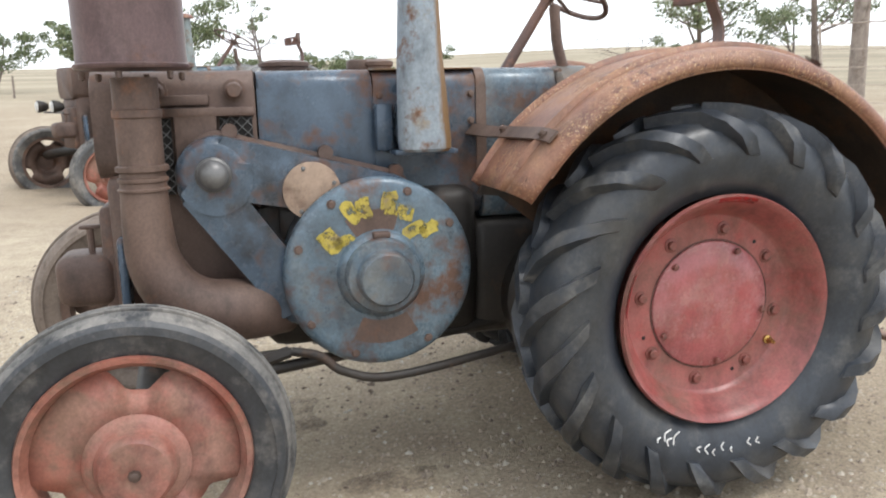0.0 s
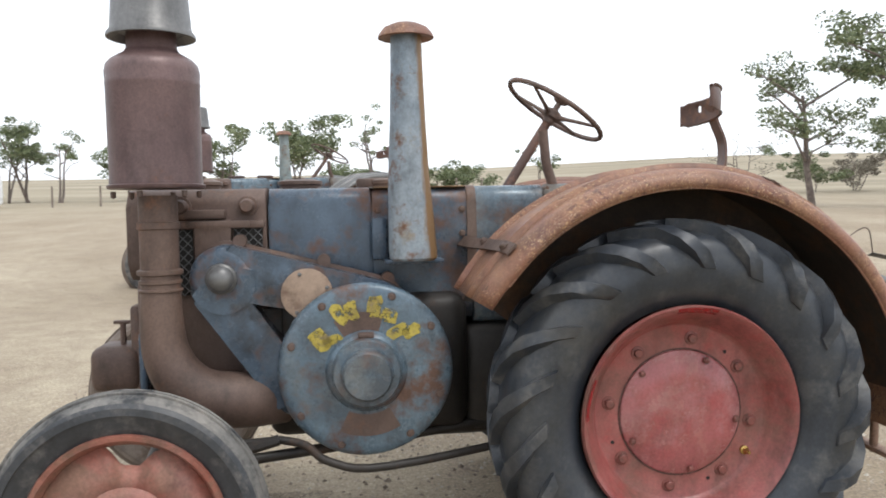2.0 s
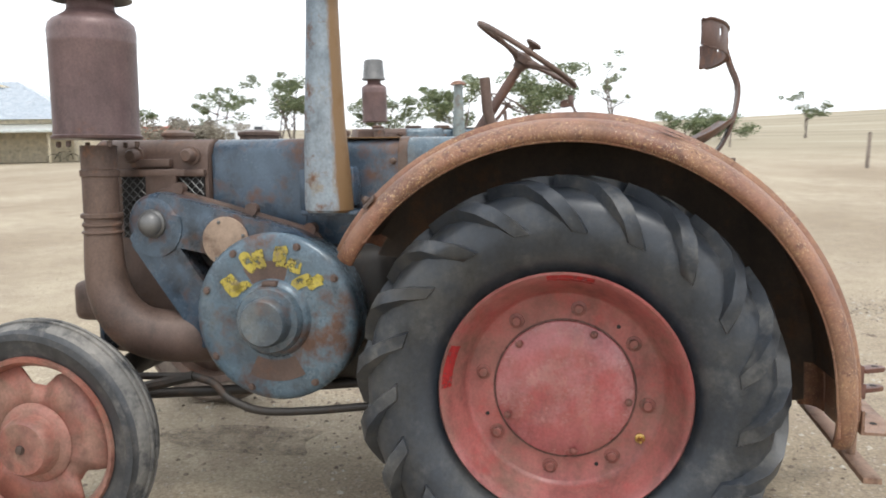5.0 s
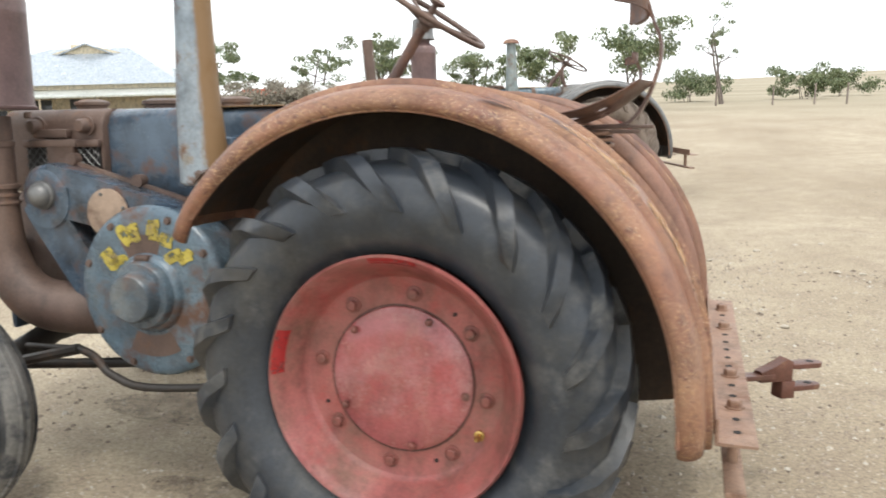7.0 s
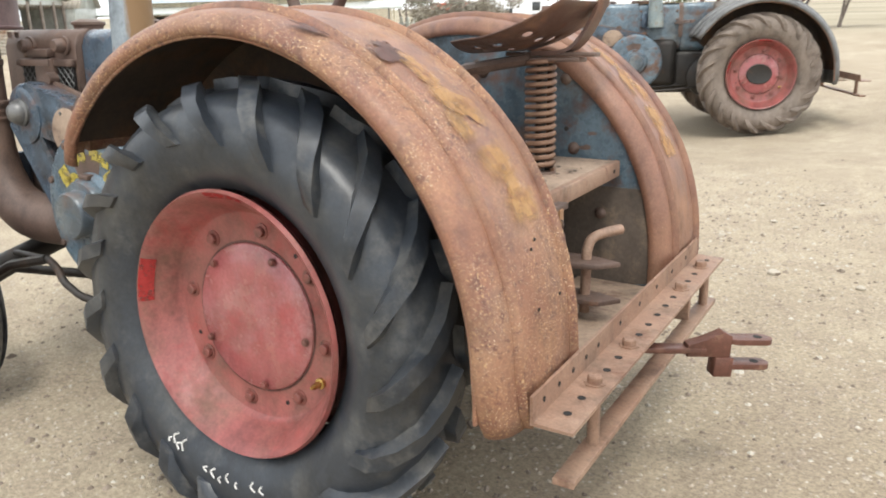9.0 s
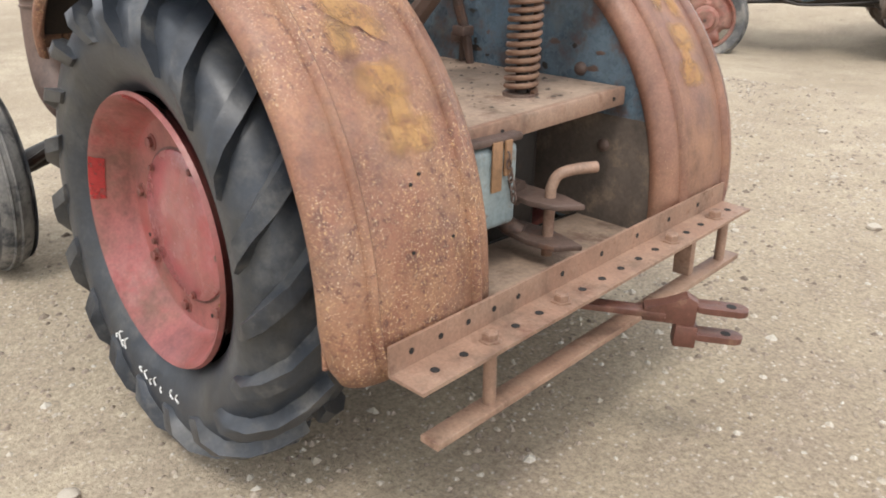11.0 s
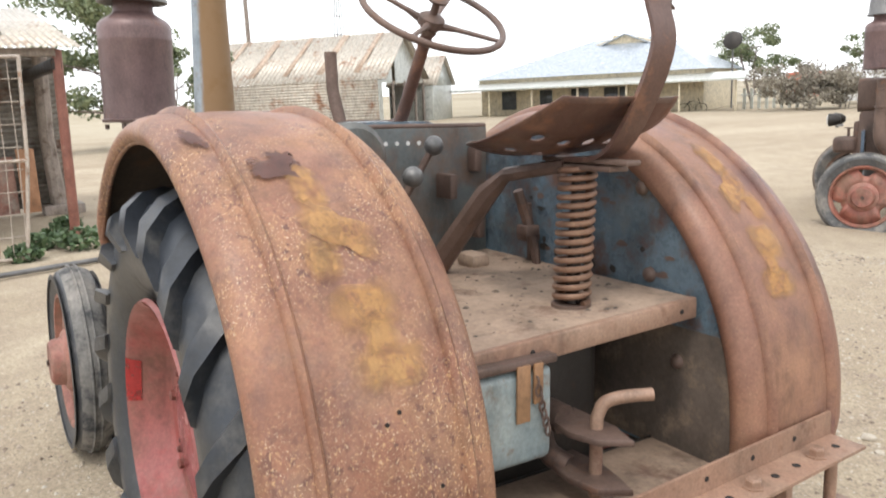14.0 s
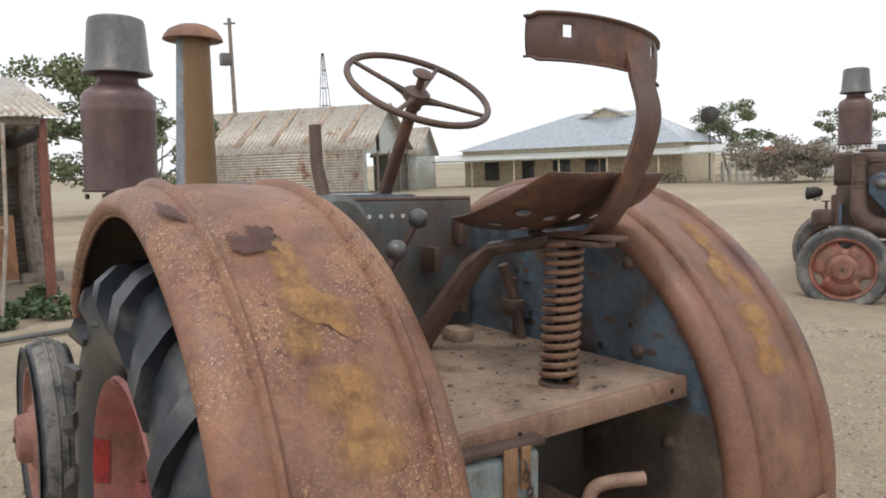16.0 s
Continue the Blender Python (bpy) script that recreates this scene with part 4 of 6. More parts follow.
    seat = part("seat_spring", tube(spring, 0.0088, 8), SPRING, tr, "coil spring of rusty steel under the seat")
    part("spring_core", tube([(SX + 0.02, SY - 0.04, 1.02), (SX, SY, 1.44)], 0.020, 10), DARK, seat)
    part("spring_foot", lathe([(0, 1.045), (0.056, 1.045), (0.056, 1.062), (0, 1.062)], (SX + 0.02, SY - 0.04, 0), "z", 20), BROWN, seat)
    part("seat_plate", rbox(SX - 0.10, SX + 0.15, SY - 0.035, SY + 0.035, 1.43, 1.445, 0.004), BROWN, seat)
    part("leaf_spring", rbox(SX - 0.13, SX + 0.20, SY - 0.028, SY + 0.028, 1.448, 1.462, 0.004), BROWN, seat)
    # pan: saddle-shaped sheet with rows of holes
    bm = bmesh.new()
    nx, ny = 26, 30
    grid = {}
    L, W = 0.46, 0.56
    def pan(u, v):
        x = SX - 0.27 + L * u
        w = W * (0.62 + 0.38 * math.sin(math.pi * min(1, 0.22 + u * 0.62)))
        y = SY + w * (v - 0.5)
        q = abs(v - 0.5) * 2
        z = 1.468 + 0.045 * q ** 2.2 + 0.155 * max(0, (u - 0.35) / 0.65) ** 1.8 - 0.03 * max(0, 0.3 - u) * (1 - q)
        return (x, y, z)
    for i in range(nx + 1):
        for j in range(ny + 1):
            u, v = i / nx, j / ny
            e = max(abs(u - 0.5), abs(v - 0.5)) * 2
            # rounded plan
            k = math.hypot(u - 0.5, v - 0.5) * 2
            f = (e / k) ** 0.45 if k > 1e-6 else 1
            uu, vv = 0.5 + (u - 0.5) * f, 0.5 + (v - 0.5) * f
            grid[i, j] = bm.verts.new(pan(uu, vv))
    centres = [(i, j) for i in (5, 11, 17) for j in (5, 10, 15, 20, 25)]
    holes = set()
    for i, j in centres:
        holes |= {(i - 1, j - 1), (i - 1, j), (i, j - 1), (i, j)}
        mid = grid[i, j].co.copy()
        for a in (-1, 1):
            for b in (-1, 1):
                corner = grid[i + a, j + b]
                corner.co = mid + (corner.co - mid) * 0.74
    for i in range(nx):
        for j in range(ny):
            if (i, j) not in holes:
                bm.faces.new((grid[i, j], grid[i + 1, j], grid[i + 1, j + 1], grid[i, j + 1]))
    for c in centres:
        bm.verts.remove(grid[c])
    pan_ob = part("seat_pan", bm, SEAT_RUST, seat, "rusty pressed-steel pan seat with round holes", angle=60)
    mod = pan_ob.modifiers.new("sheet", "SOLIDIFY")
    mod.thickness = 0.004
    # back post: flat bar that rises from under the pan and bows backwards
    path = curve([(SX - 0.02, SY, 1.458), (SX + 0.11, SY + 0.01, 1.475), (SX + 0.185, SY + 0.04, 1.60), (SX + 0.215, SY + 0.075, 1.75), (SX + 0.180, SY + 0.085, 1.86), (SX + 0.150, SY + 0.085, 1.955)], 6)
    bm = bmesh.new()
    rows = []
    for i, p in enumerate(path):
        d = (path[min(i + 1, len(path) - 1)] - path[max(i - 1, 0)]).normalized()
        nrm = Vector((-d.z, 0, d.x))
        rows.append([bm.verts.new(p + Vector((0, yy, 0)) + nrm * h) for yy, h in ((-0.040, -0.006), (0.040, -0.006), (0.040, 0.006), (-0.040, 0.006))])
    for a, b in zip(rows, rows[1:]):
        for k in range(4):
            bm.faces.new((a[k], a[(k + 1) % 4], b[(k + 1) % 4], b[k]))
    bm.faces.new(rows[0])
    bm.faces.new(rows[-1])
    part("back_post", bm, SEAT_RUST, seat, "bowed flat-bar seat post")
    # curved back rest with rolled edges and a hole at each end
    bm = bmesh.new()
    rows = []
    n = 24
    for i in range(n + 1):
        a = radians(-72 + 128 * i / n)
        row = []
        for h, d in ((-0.062, 0.012), (-0.055, 0.0), (-0.03, 0.003), (0.0, 0.004), (0.03, 0.003), (0.055, 0.0), (0.062, 0.012)):
            end = 1.0 if 1 < i < n - 1 else 0.86
            r = 0.185 + d
            row.append(bm.verts.new((SX + 0.155 - 0.185 + r * math.cos(a), SY + 0.055 + r * math.sin(a) * 1.26, 1.935 + h * end - 0.028 * math.sin(a))))
        rows.append(row)
    for i in range(n):
        for j in range(6):
            if (i in (5, 18)) and j == 3:
                continue
            bm.faces.new((rows[i][j], rows[i + 1][j], rows[i + 1][j + 1], rows[i][j + 1]))
    back = part("back_rest", bm, SEAT_RUST, seat, "narrow curved rusty back rest")
    mod = back.modifiers.new("sheet", "SOLIDIFY")
    mod.thickness = 0.006
    # --- seat support arm towards the dash
    part("seat_arm", tube([(SX - 0.03, SY - 0.02, 1.44), (SX - 0.28, SY - 0.04, 1.40), (SX - 0.36, SY - 0.05, 1.34), (SX - 0.62, SY - 0.10, 1.04)], [0.020, 0.022, 0.036, 0.042], 8), BROWN, seat)
    # --- box under the deck
    bm = rbox(0.50, 0.70, 0.42, 0.665, 0.745, 0.985, 0.022, 3)
    tb = part("tool_box", bm, BOX_BLUE, tr, "dented blue-grey tool box with a leather strap")
    part("box_lid", rbox(0.49, 0.705, 0.415, 0.672, 0.990, 1.012, 0.006), BROWN, tb, "bent rusty lid")
    part("leather_strap", rbox(0.7025, 0.709, 0.545, 0.585, 0.86, 1.0, 0.002), LEATHER, tb, "torn leather strap")
    part("leather_strap", rbox(0.7025, 0.711, 0.595, 0.622, 0.90, 1.0, 0.002, m=Matrix.Identity(4)), LEATHER, tb)
    chain = bmesh.new()
    for k in range(7):
        p = Vector((0.712, 0.60 + 0.006 * k, 0.955 - 0.021 * k))
        e = Vector((0, 1, 0)) if k % 2 else Vector((1, 0, 0))
        tube([p + e * 0.008 * math.cos(a) + Vector((0, 0, 0.015)) * math.sin(a) for a in np.linspace(0, 2 * math.pi, 10, endpoint=False)], 0.003, 5, chain, True)
    part("chain", chain, BROWN, tb, "short rusty chain")
    tray = part("lower_tray", rbox(0.52, 0.915, 0.392, 1.215, 0.588, 0.602, 0.003), DUSTY, tr, "dirt-covered lower plate behind the axle")
    part("tray_flange", rbox(0.512, 0.5195, 0.392, 1.215, 0.56, 0.606, 0.002), DARK, tray)
    # --- tow hook
    HX, HY = 0.725, 0.785
    hook = part("tow_clevis", prism([(HX - 0.14, HY - 0.05), (HX - 0.02, HY - 0.075), (HX + 0.06, HY - 0.05), (HX + 0.11, HY + 0.02), (HX + 0.05, HY + 0.03), (HX + 0.02, HY + 0.05), (HX - 0.14, HY + 0.05)], 0.785, 0.803, "xy", 0.004), BROWN, tr, "rusty tow clevis with a bent pin")
    part("clevis_jaw", prism([(HX - 0.14, HY - 0.05), (HX - 0.02, HY - 0.075), (HX + 0.07, HY - 0.06), (HX + 0.12, HY + 0.01), (HX + 0.05, HY + 0.03), (HX - 0.02, HY + 0.05), (HX - 0.14, HY + 0.05)], 0.665, 0.683, "xy", 0.004), BROWN, hook)
    part("jaw_arm", tube(curve([(HX - 0.30, HY - 0.02, 0.77), (HX - 0.18, HY - 0.03, 0.80), (HX - 0.10, HY - 0.02, 0.795)], 4), 0.040, 12), BROWN, hook)
    part("jaw_arm", tube(curve([(HX - 0.20, HY - 0.02, 0.77), (HX - 0.14, HY - 0.04, 0.70), (HX - 0.08, HY - 0.02, 0.675)], 4), 0.030, 12), BROWN, hook)
    part("tow_pin", tube([(HX, HY, 0.62), (HX, HY, 0.82), *curve([(HX, HY, 0.83), (HX + 0.01, HY + 0.015, 0.868), (HX + 0.035, HY + 0.05, 0.884), (HX + 0.07, HY + 0.12, 0.888)], 4)], 0.017, 12), TAN, hook, "bent round pin")
    # --- rear angle bar with holes and bolts
    T = pose(0.922, -0.005, 0.600, 2.0, 0, 1.2)
    bm = prism([(-0.008, 0.0), (0.105, 0.0), (0.105, 0.009), (0.001, 0.009), (0.001, 0.078), (-0.008, 0.078)], 0.0, 1.555, "xz", 0.001, 1)
    bmesh.ops.transform(bm, matrix=T, verts=bm.verts)
    bar = part("angle_bar", bm, TAN, tr, "long rusty angle-iron bar with a row of holes")
    for k in range(16):
        y = 0.085 + 0.0935 * k
        if k in (2, 5, 11, 14):
            b = lathe([(0.030, 0.009), (0.030, 0.013), (0.021, 0.013), (0.021, 0.030), (0.017, 0.034), (0, 0.034)], (0.055, y, 0), "z", 6)
            bmesh.ops.transform(b, matrix=T, verts=b.verts)
            part("bolt", b, TAN, bar)
        else:
            b = lathe([(0.0115, 0.0092), (0.0115, 0.0100), (0, 0.0100)], (0.055, y, 0), "z", 12)
            bmesh.ops.transform(b, matrix=T, verts=b.verts)
            part("bolt_hole", b, HOLE_SHADE, bar)
        if k % 2 == 0 or k < 4:
            b = lathe([(0.008, 0.0012), (0.008, 0.0022), (0, 0.0022)], (0, y - 0.02, 0.045), "x", 10)
            bmesh.ops.transform(b, matrix=T, verts=b.verts)
            part("side_hole", b, HOLE_SHADE, bar)
    b = rbox(0.028, 0.086, 0.06, 1.56, -0.185, -0.166, 0.002)
    bmesh.ops.transform(b, matrix=T, verts=b.verts)
    low = part("lower_bar", b, TAN, bar, "flat iron bar hung under the angle bar")
    for y in (0.27, 1.47):
        b = tube([(0.056, y, -0.195), (0.056, y, 0.0)], 0.017, 12)
        bmesh.ops.transform(b, matrix=T, verts=b.verts)
        part("spacer", b, TAN, bar)
    b = rbox(-0.01, 0.05, 1.27, 1.30, -0.170, 0.0, 0.003)
    bmesh.ops.transform(b, matrix=T, verts=b.verts)
    part("spacer", b, TAN, bar)
    # drawbar that pokes out behind, ending in a fork
    A, B = Vector((0.55, 0.40, 0.590)), Vector((1.195, 0.885, 0.550))
    d = (B - A).normalized()
    yaw = math.degrees(math.atan2(d.y, d.x))
    M = Matrix.Translation(A) @ pose(0, 0, 0, 0, math.degrees(-math.asin(d.z)), yaw)
    ln = (B - A).length
    hitch = part("drawbar", rbox(0, ln - 0.10, -0.025, 0.025, -0.009, 0.009, 0.002, m=M), DARK_BOLT, tr, "narrow rusty drawbar ending in a fork")
    part("fork_block", prism([(ln - 0.16, -0.02), (ln - 0.02, -0.02), (ln - 0.02, 0.05), (ln - 0.05, 0.065), (ln - 0.10, 0.035), (ln - 0.16, 0.02)], -0.022, 0.022, "xz", 0.003), DARK_BOLT, hitch).data.transform(M)
    part("fork_drop", rbox(ln - 0.07, ln - 0.01, -0.028, 0.028, -0.085, -0.02, 0.004), DARK_BOLT, hitch).data.transform(M)
    for z0 in (0.024, -0.058):
        fork = part("fork_tine", prism(rounded(ln - 0.03, ln + 0.115, -0.03, 0.03, 0.026), z0, z0 + 0.018, "xy", 0.002), DARK_BOLT, hitch)
        fork.data.transform(M)
        hole = part("pin_hole", lathe([(0.014, z0 + 0.018), (0.014, z0 + 0.019), (0, z0 + 0.019)], (ln + 0.07, 0, 0), "z", 14), HOLE_SHADE, hitch)
        hole.data.transform(M)
    # --- rods along the side
    for pts, r in (([(-1.45, 0.22, 0.62), (-1.36, 0.20, 0.60), (-1.27, 0.19, 0.535), (-1.05, 0.21, 0.50), (-0.30, 0.36, 0.56)], 0.016), ([(-1.85, 0.30, 0.50), (-1.2, 0.45, 0.52), (-0.6, 0.55, 0.56)], 0.022), ([(-1.75, 0.25, 0.60), (-1.45, 0.22, 0.62)], 0.015)):
        part("link_rod", tube(curve(pts, 5), r, 10), DARK, tr, "dark steering rod under the engine")
    part("front_fork", tube([(FRONT, 0.12, 0.44), (FRONT + 0.20, 0.20, 0.56), (FRONT + 0.45, 0.22, 0.62)], 0.022, 8), DARK, tr)
    # --- fenders and wheels
    fender(tr, False, 0.0)
    fender(tr, True, -0.025)
    rear_wheel(tr, 0.0, -1)
    rear_wheel(tr, 2 * YC, 1, -0.02, AXLE + 0.065)
    front_wheel(tr, -0.045, -1, 0.447, RUBBER_SIDE, "black front tyre with a pale worn tread", -1.925)
    front_wheel(tr, 1.62, 1, 0.455, RUBBER_OLD, "brown perished front tyre", -2.09, 0.065, BROWN)
    return tr


main = tractor()
main.matrix_basis = pose(0, 0, 0, -2.4, 0, 0)
LONGER = 1.25  # the second tractor has the longer wheelbase
second = copy_thing(main, pose(-0.60, 10.08, -0.23, -1.8, 0.2, 26) @ Matrix.Diagonal((1.16 * LONGER, 1.16, 1.16, 1)))
tagged(second, "weathered blue tractor with red wheels and headlamps, parked further off", "tractor", "old tractors in the yard")
for bar in [ob for ob in second.children if ob.name.split(".")[0] == "drawbar"]:
    for piece in list(bar.children_recursive) + [bar]:  # it has no long drawbar
        bpy.data.objects.remove(piece)
for ob in second.children_recursive:
    kind = ob.name.split(".")[0]
    repaint = {"fender": GREY, "tyre": RUBBER_WORN, "tread": RUBBER_WORN, "exhaust_pipe": BOX_BLUE, "hood": BLUE_LIGHT, "paint_mark": YELLOW_FADED}
    if kind == "tread" or (kind == "tyre" and ob.parent.name.startswith("rear_wheel")):
        repaint["tread"] = repaint["tyre"] = RUBBER_OLD
    if ob.parent == second and kind in ("front_wheel", "rear_wheel", "fender", "flywheel_cover", "air_cleaner", "intake_pipe", "exhaust_pipe"):
        # round parts keep their shape; only their places move apart
        xs = [corner[0] for corner in ob.bound_box]
        mid = 0.0 if kind == "fender" else (min(xs) + max(xs)) / 2
        ob.scale.x = 1 / LONGER
        ob.location.x = mid - mid / LONGER
        ob.location.z = {"front_wheel": -0.10, "air_cleaner": 0.08}.get(kind, 0.0)
    if kind in repaint:
        ob.material_slots[0].link = "OBJECT"
        ob.material_slots[0].material = repaint[kind]
# dark disc laid on the wheel face as the shade in its open hub
part("hub_recess", lathe([(0.12, -0.019), (0.11, -0.028), (0.085, -0.020), (0, -0.0195)], (0, 0, AXLE), "y", 24), DARK, second, "dark disc for the shaded open hub of the rear wheel")
for y, w in ((0.42, 0.0), (1.02, 0.0)):
    lamp = part("headlamp", lathe([(0, 0.09), (0.035, 0.085), (0.06, 0.05), (0.072, 0.0), (0.068, -0.012), (0, -0.016)], (-2.24, y, 1.12), "x", 20), DARK, second, "round black headlamp")
    part("lens", lathe([(0.062, -0.014), (0.04, -0.024), (0, -0.028)], (-2.24, y, 1.12), "x", 20), WHITE, lamp)
part("lamp_bar", tube([(-2.18, 0.36, 1.05), (-2.18, 1.08, 1.05)], 0.013, 8), GREY, second)

# chalk strokes on the near tyre
rnd = random.Random(12)
for a0, r0, ln in ((206, 0.49, 0.05), (208, 0.50, 0.03), (210.5, 0.49, 0.045), (213, 0.505, 0.02), (178, 0.50, 0.02), (182, 0.49, 0.03), (186, 0.505, 0.022), (189, 0.50, 0.035), (193, 0.495, 0.02), (165, 0.50, 0.025), (169, 0.495, 0.03)):
    a, da = radians(a0), radians(rnd.uniform(0.6, 2.2))
    r1 = r0 - ln
    pts = curve([(r0 * math.sin(a), -0.1455, AXLE + r0 * math.cos(a)), ((r0 - ln / 2) * math.sin(a + da), -0.1458, AXLE + (r0 - ln / 2) * math.cos(a + da)), (r1 * math.sin(a), -0.1448, AXLE + r1 * math.cos(a))], 4)
    part("chalk_stroke", tube(pts, 0.0028, 5), WHITE, main, "white chalk stroke on the tyre")

# ---------------------------------------------------------------- ground


def rise(x, y):
    """Slight hollow under the second tractor and low hills far out."""
    z = -0.30 * math.exp(-((x + 1.9) ** 2 + (y - 9.9) ** 2) / 9.0)
    d = math.hypot(x, y)
    if d > 90:
        t = min(1.0, (d - 90) / 400)
        az = math.degrees(math.atan2(y, x))
        z += t * t * (3 - 2 * t) * (9 * math.exp(-((az - 58) / 24) ** 2) + 1.0)
    return z


EARTH, nt, ns, ls, b = nodes_of("dry_stony_earth")
co = ns.new("ShaderNodeTexCoord").outputs["Object"]
n1 = noise_node(nt, co, 0.30, 6, 0.6, (1, 0.5, 1))
n2 = noise_node(nt, co, 2.6, 9, 0.75)
n3 = noise_node(nt, co, 60.0, 5, 0.75)
n4 = noise_node(nt, co, 0.02, 3, 0.5, (0.4, 1, 1))
c = ramp(nt, n1, [(0.35, (0.325, 0.264, 0.188)), (0.65, (0.480, 0.412, 0.306))])
c = mix(nt, ramp(nt, n2, [(0.42, 0.0), (0.68, 0.75)]), c, (0.285, 0.228, 0.175))
c = mix(nt, ramp(nt, n4, [(0.5, 0.0), (0.62, 0.5)]), c, (0.42, 0.37, 0.27))
v = ns.new("ShaderNodeTexVoronoi")
v.inputs["Scale"].default_value = 30
ls.new(co, v.inputs["Vector"])
v2 = ns.new("ShaderNodeTexVoronoi")
v2.inputs["Scale"].default_value = 85
ls.new(co, v2.inputs["Vector"])
c = mix(nt, ramp(nt, v.outputs["Distance"], [(0.10, 0.8), (0.24, 0.0)]), c, (0.52, 0.46, 0.39))
c = mix(nt, ramp(nt, v2.outputs["Distance"], [(0.12, 0.7), (0.30, 0.0)]), c, (0.24, 0.19, 0.15))
c = mix(nt, 1.0, c, ramp(nt, n3, [(0.3, 0.58), (0.7, 1.32)]), "MULTIPLY")
# dry grass paddock beyond the bare yard
ln_ = ns.new("ShaderNodeVectorMath")
ln_.operation = "LENGTH"
ls.new(co, ln_.inputs[0])
far = ns.new("ShaderNodeMapRange")
far.inputs[1].default_value, far.inputs[2].default_value = 28, 60
ls.new(ln_.outputs["Value"], far.inputs[0])
n5 = noise_node(nt, co, 0.045, 7, 0.7, (0.25, 1, 1))
grass = ramp(nt, n5, [(0.35, (0.235, 0.205, 0.150)), (0.52, (0.34, 0.295, 0.215)), (0.66, (0.42, 0.37, 0.285))])
c = mix(nt, far.outputs[0], c, grass)
ls.new(c, b.inputs["Base Color"])
b.inputs["Roughness"].default_value = 0.95
b.inputs["Specular IOR Level"].default_value = 0.15
bumped(nt, b, mix(nt, 0.5, n3, n2), 0.8, 0.025)

ticks = [0.25 * k for k in range(48)] + [12 * 1.17 ** k for k in range(1, 34)]
axis_t = sorted({-t for t in ticks} | set(ticks))
bm = bmesh.new()
gv = []
for x in axis_t:
    row = []
    for y in axis_t:
        z = rise(x, y)
        d = math.hypot(x, y)
        if d > 5:
            z += 0.025 * noise.noise(Vector((x * 0.4, y * 0.4, 0)))
        z += 0.012 * (noise.noise(Vector((x * 1.7, y * 1.7, 3))) - 0.5)
        row.append(bm.verts.new((x, y, z)))
    gv.append(row)
for i in range(len(axis_t) - 1):
    for j in range(len(axis_t) - 1):
        bm.faces.new((gv[i][j], gv[i + 1][j], gv[i + 1][j + 1], gv[i][j + 1]))
tagged(part("ground", bm, EARTH, None, angle=90), "dry pale earth yard with scattered gravel", "ground", kind="structure")

# gravel: many small stones, thickest round the tractor
STONE, nt, ns, ls, b = nodes_of("pale_gravel")
isl = ns.new("ShaderNodeNewGeometry").outputs["Random Per Island"]
cc = ramp(nt, isl, [(0.0, (0.15, 0.115, 0.09)), (0.4, (0.33, 0.27, 0.21)), (0.8, (0.41, 0.355, 0.28)), (1.0, (0.49, 0.45, 0.38))])
co = ns.new("ShaderNodeTexCoord").outputs["Object"]
g = noise_node(nt, co, 90, 4, 0.7)
ls.new(mix(nt, 1.0, cc, ramp(nt, g, [(0.3, 0.7), (0.7, 1.15)]), "MULTIPLY"), b.inputs["Base Color"])
b.inputs["Roughness"].default_value = 0.9
verts, faces = [], []
rnd = random.Random(21)
OCT = ((1, 0, 0), (0.5, 0.87, 0), (-0.5, 0.87, 0), (-1, 0, 0), (-0.5, -0.87, 0), (0.5, -0.87, 0), (0.1, 0.1, 1))
for k in range(80000):
    if k < 70000:
        x, y = rnd.uniform(-3.2, 5.0), rnd.uniform(-2.2, 7.0)
    else:
        x, y = rnd.uniform(-14, 14), rnd.uniform(-3, 18)
    if noise.noise(Vector((x * 0.8, y * 0.8, 5))) < rnd.uniform(-0.9, 0.25):
        continue
    r = 0.0035 + 0.016 * rnd.random() ** 3 + (0.012 if rnd.random() < 0.02 else 0)
    z = rise(x, y) + 0.012 * (noise.noise(Vector((x * 1.7, y * 1.7, 3))) - 0.5)
    ca, sa = math.cos(k), math.sin(k)
    base = len(verts)
    f = rnd.uniform(0.6, 1.0)
    for i, (px, py, pz) in enumerate(OCT):
        q = r * rnd.uniform(0.75, 1.2)
        verts.append((x + q * (px * ca - py * sa * f), y + q * (px * sa + py * ca * f), z - 0.002 + pz * r * 0.7))
    faces += [(base + i, base + (i + 1) % 6, base + 6) for i in range(6)]
me = bpy.data.meshes.new("gravel")
me.from_pydata(verts, [], faces)
me.materials.append(STONE)
tagged(new("gravel", me), "scattered pale gravel on the dry yard", "gravel", kind="stuff")

# larger stones
bm = bmesh.new()
bmesh.ops.create_icosphere(bm, subdivisions=2, radius=1)
for w in bm.verts:
    w.co *= 1 + 0.25 * noise.noise(w.co * 1.7)
    w.co.z *= 0.5
rock = finish("stone", bm, STONE, True, 30)
for k in range(46):
    x, y = rnd.uniform(-2.5, 5.5), rnd.uniform(-1.8, 6.5)
    if -2.2 < x < 1.1 and -0.3 < y < 1.8:
        continue
    st = new("stone", rock)
    st.matrix_basis = pose(x, y, rise(x, y), 0, 0, rnd.uniform(0, 360)) @ Matrix.Scale(rnd.uniform(0.016, 0.042), 4)
    tagged(st, "pale stone lying on the dry yard", "stone", "loose stones")

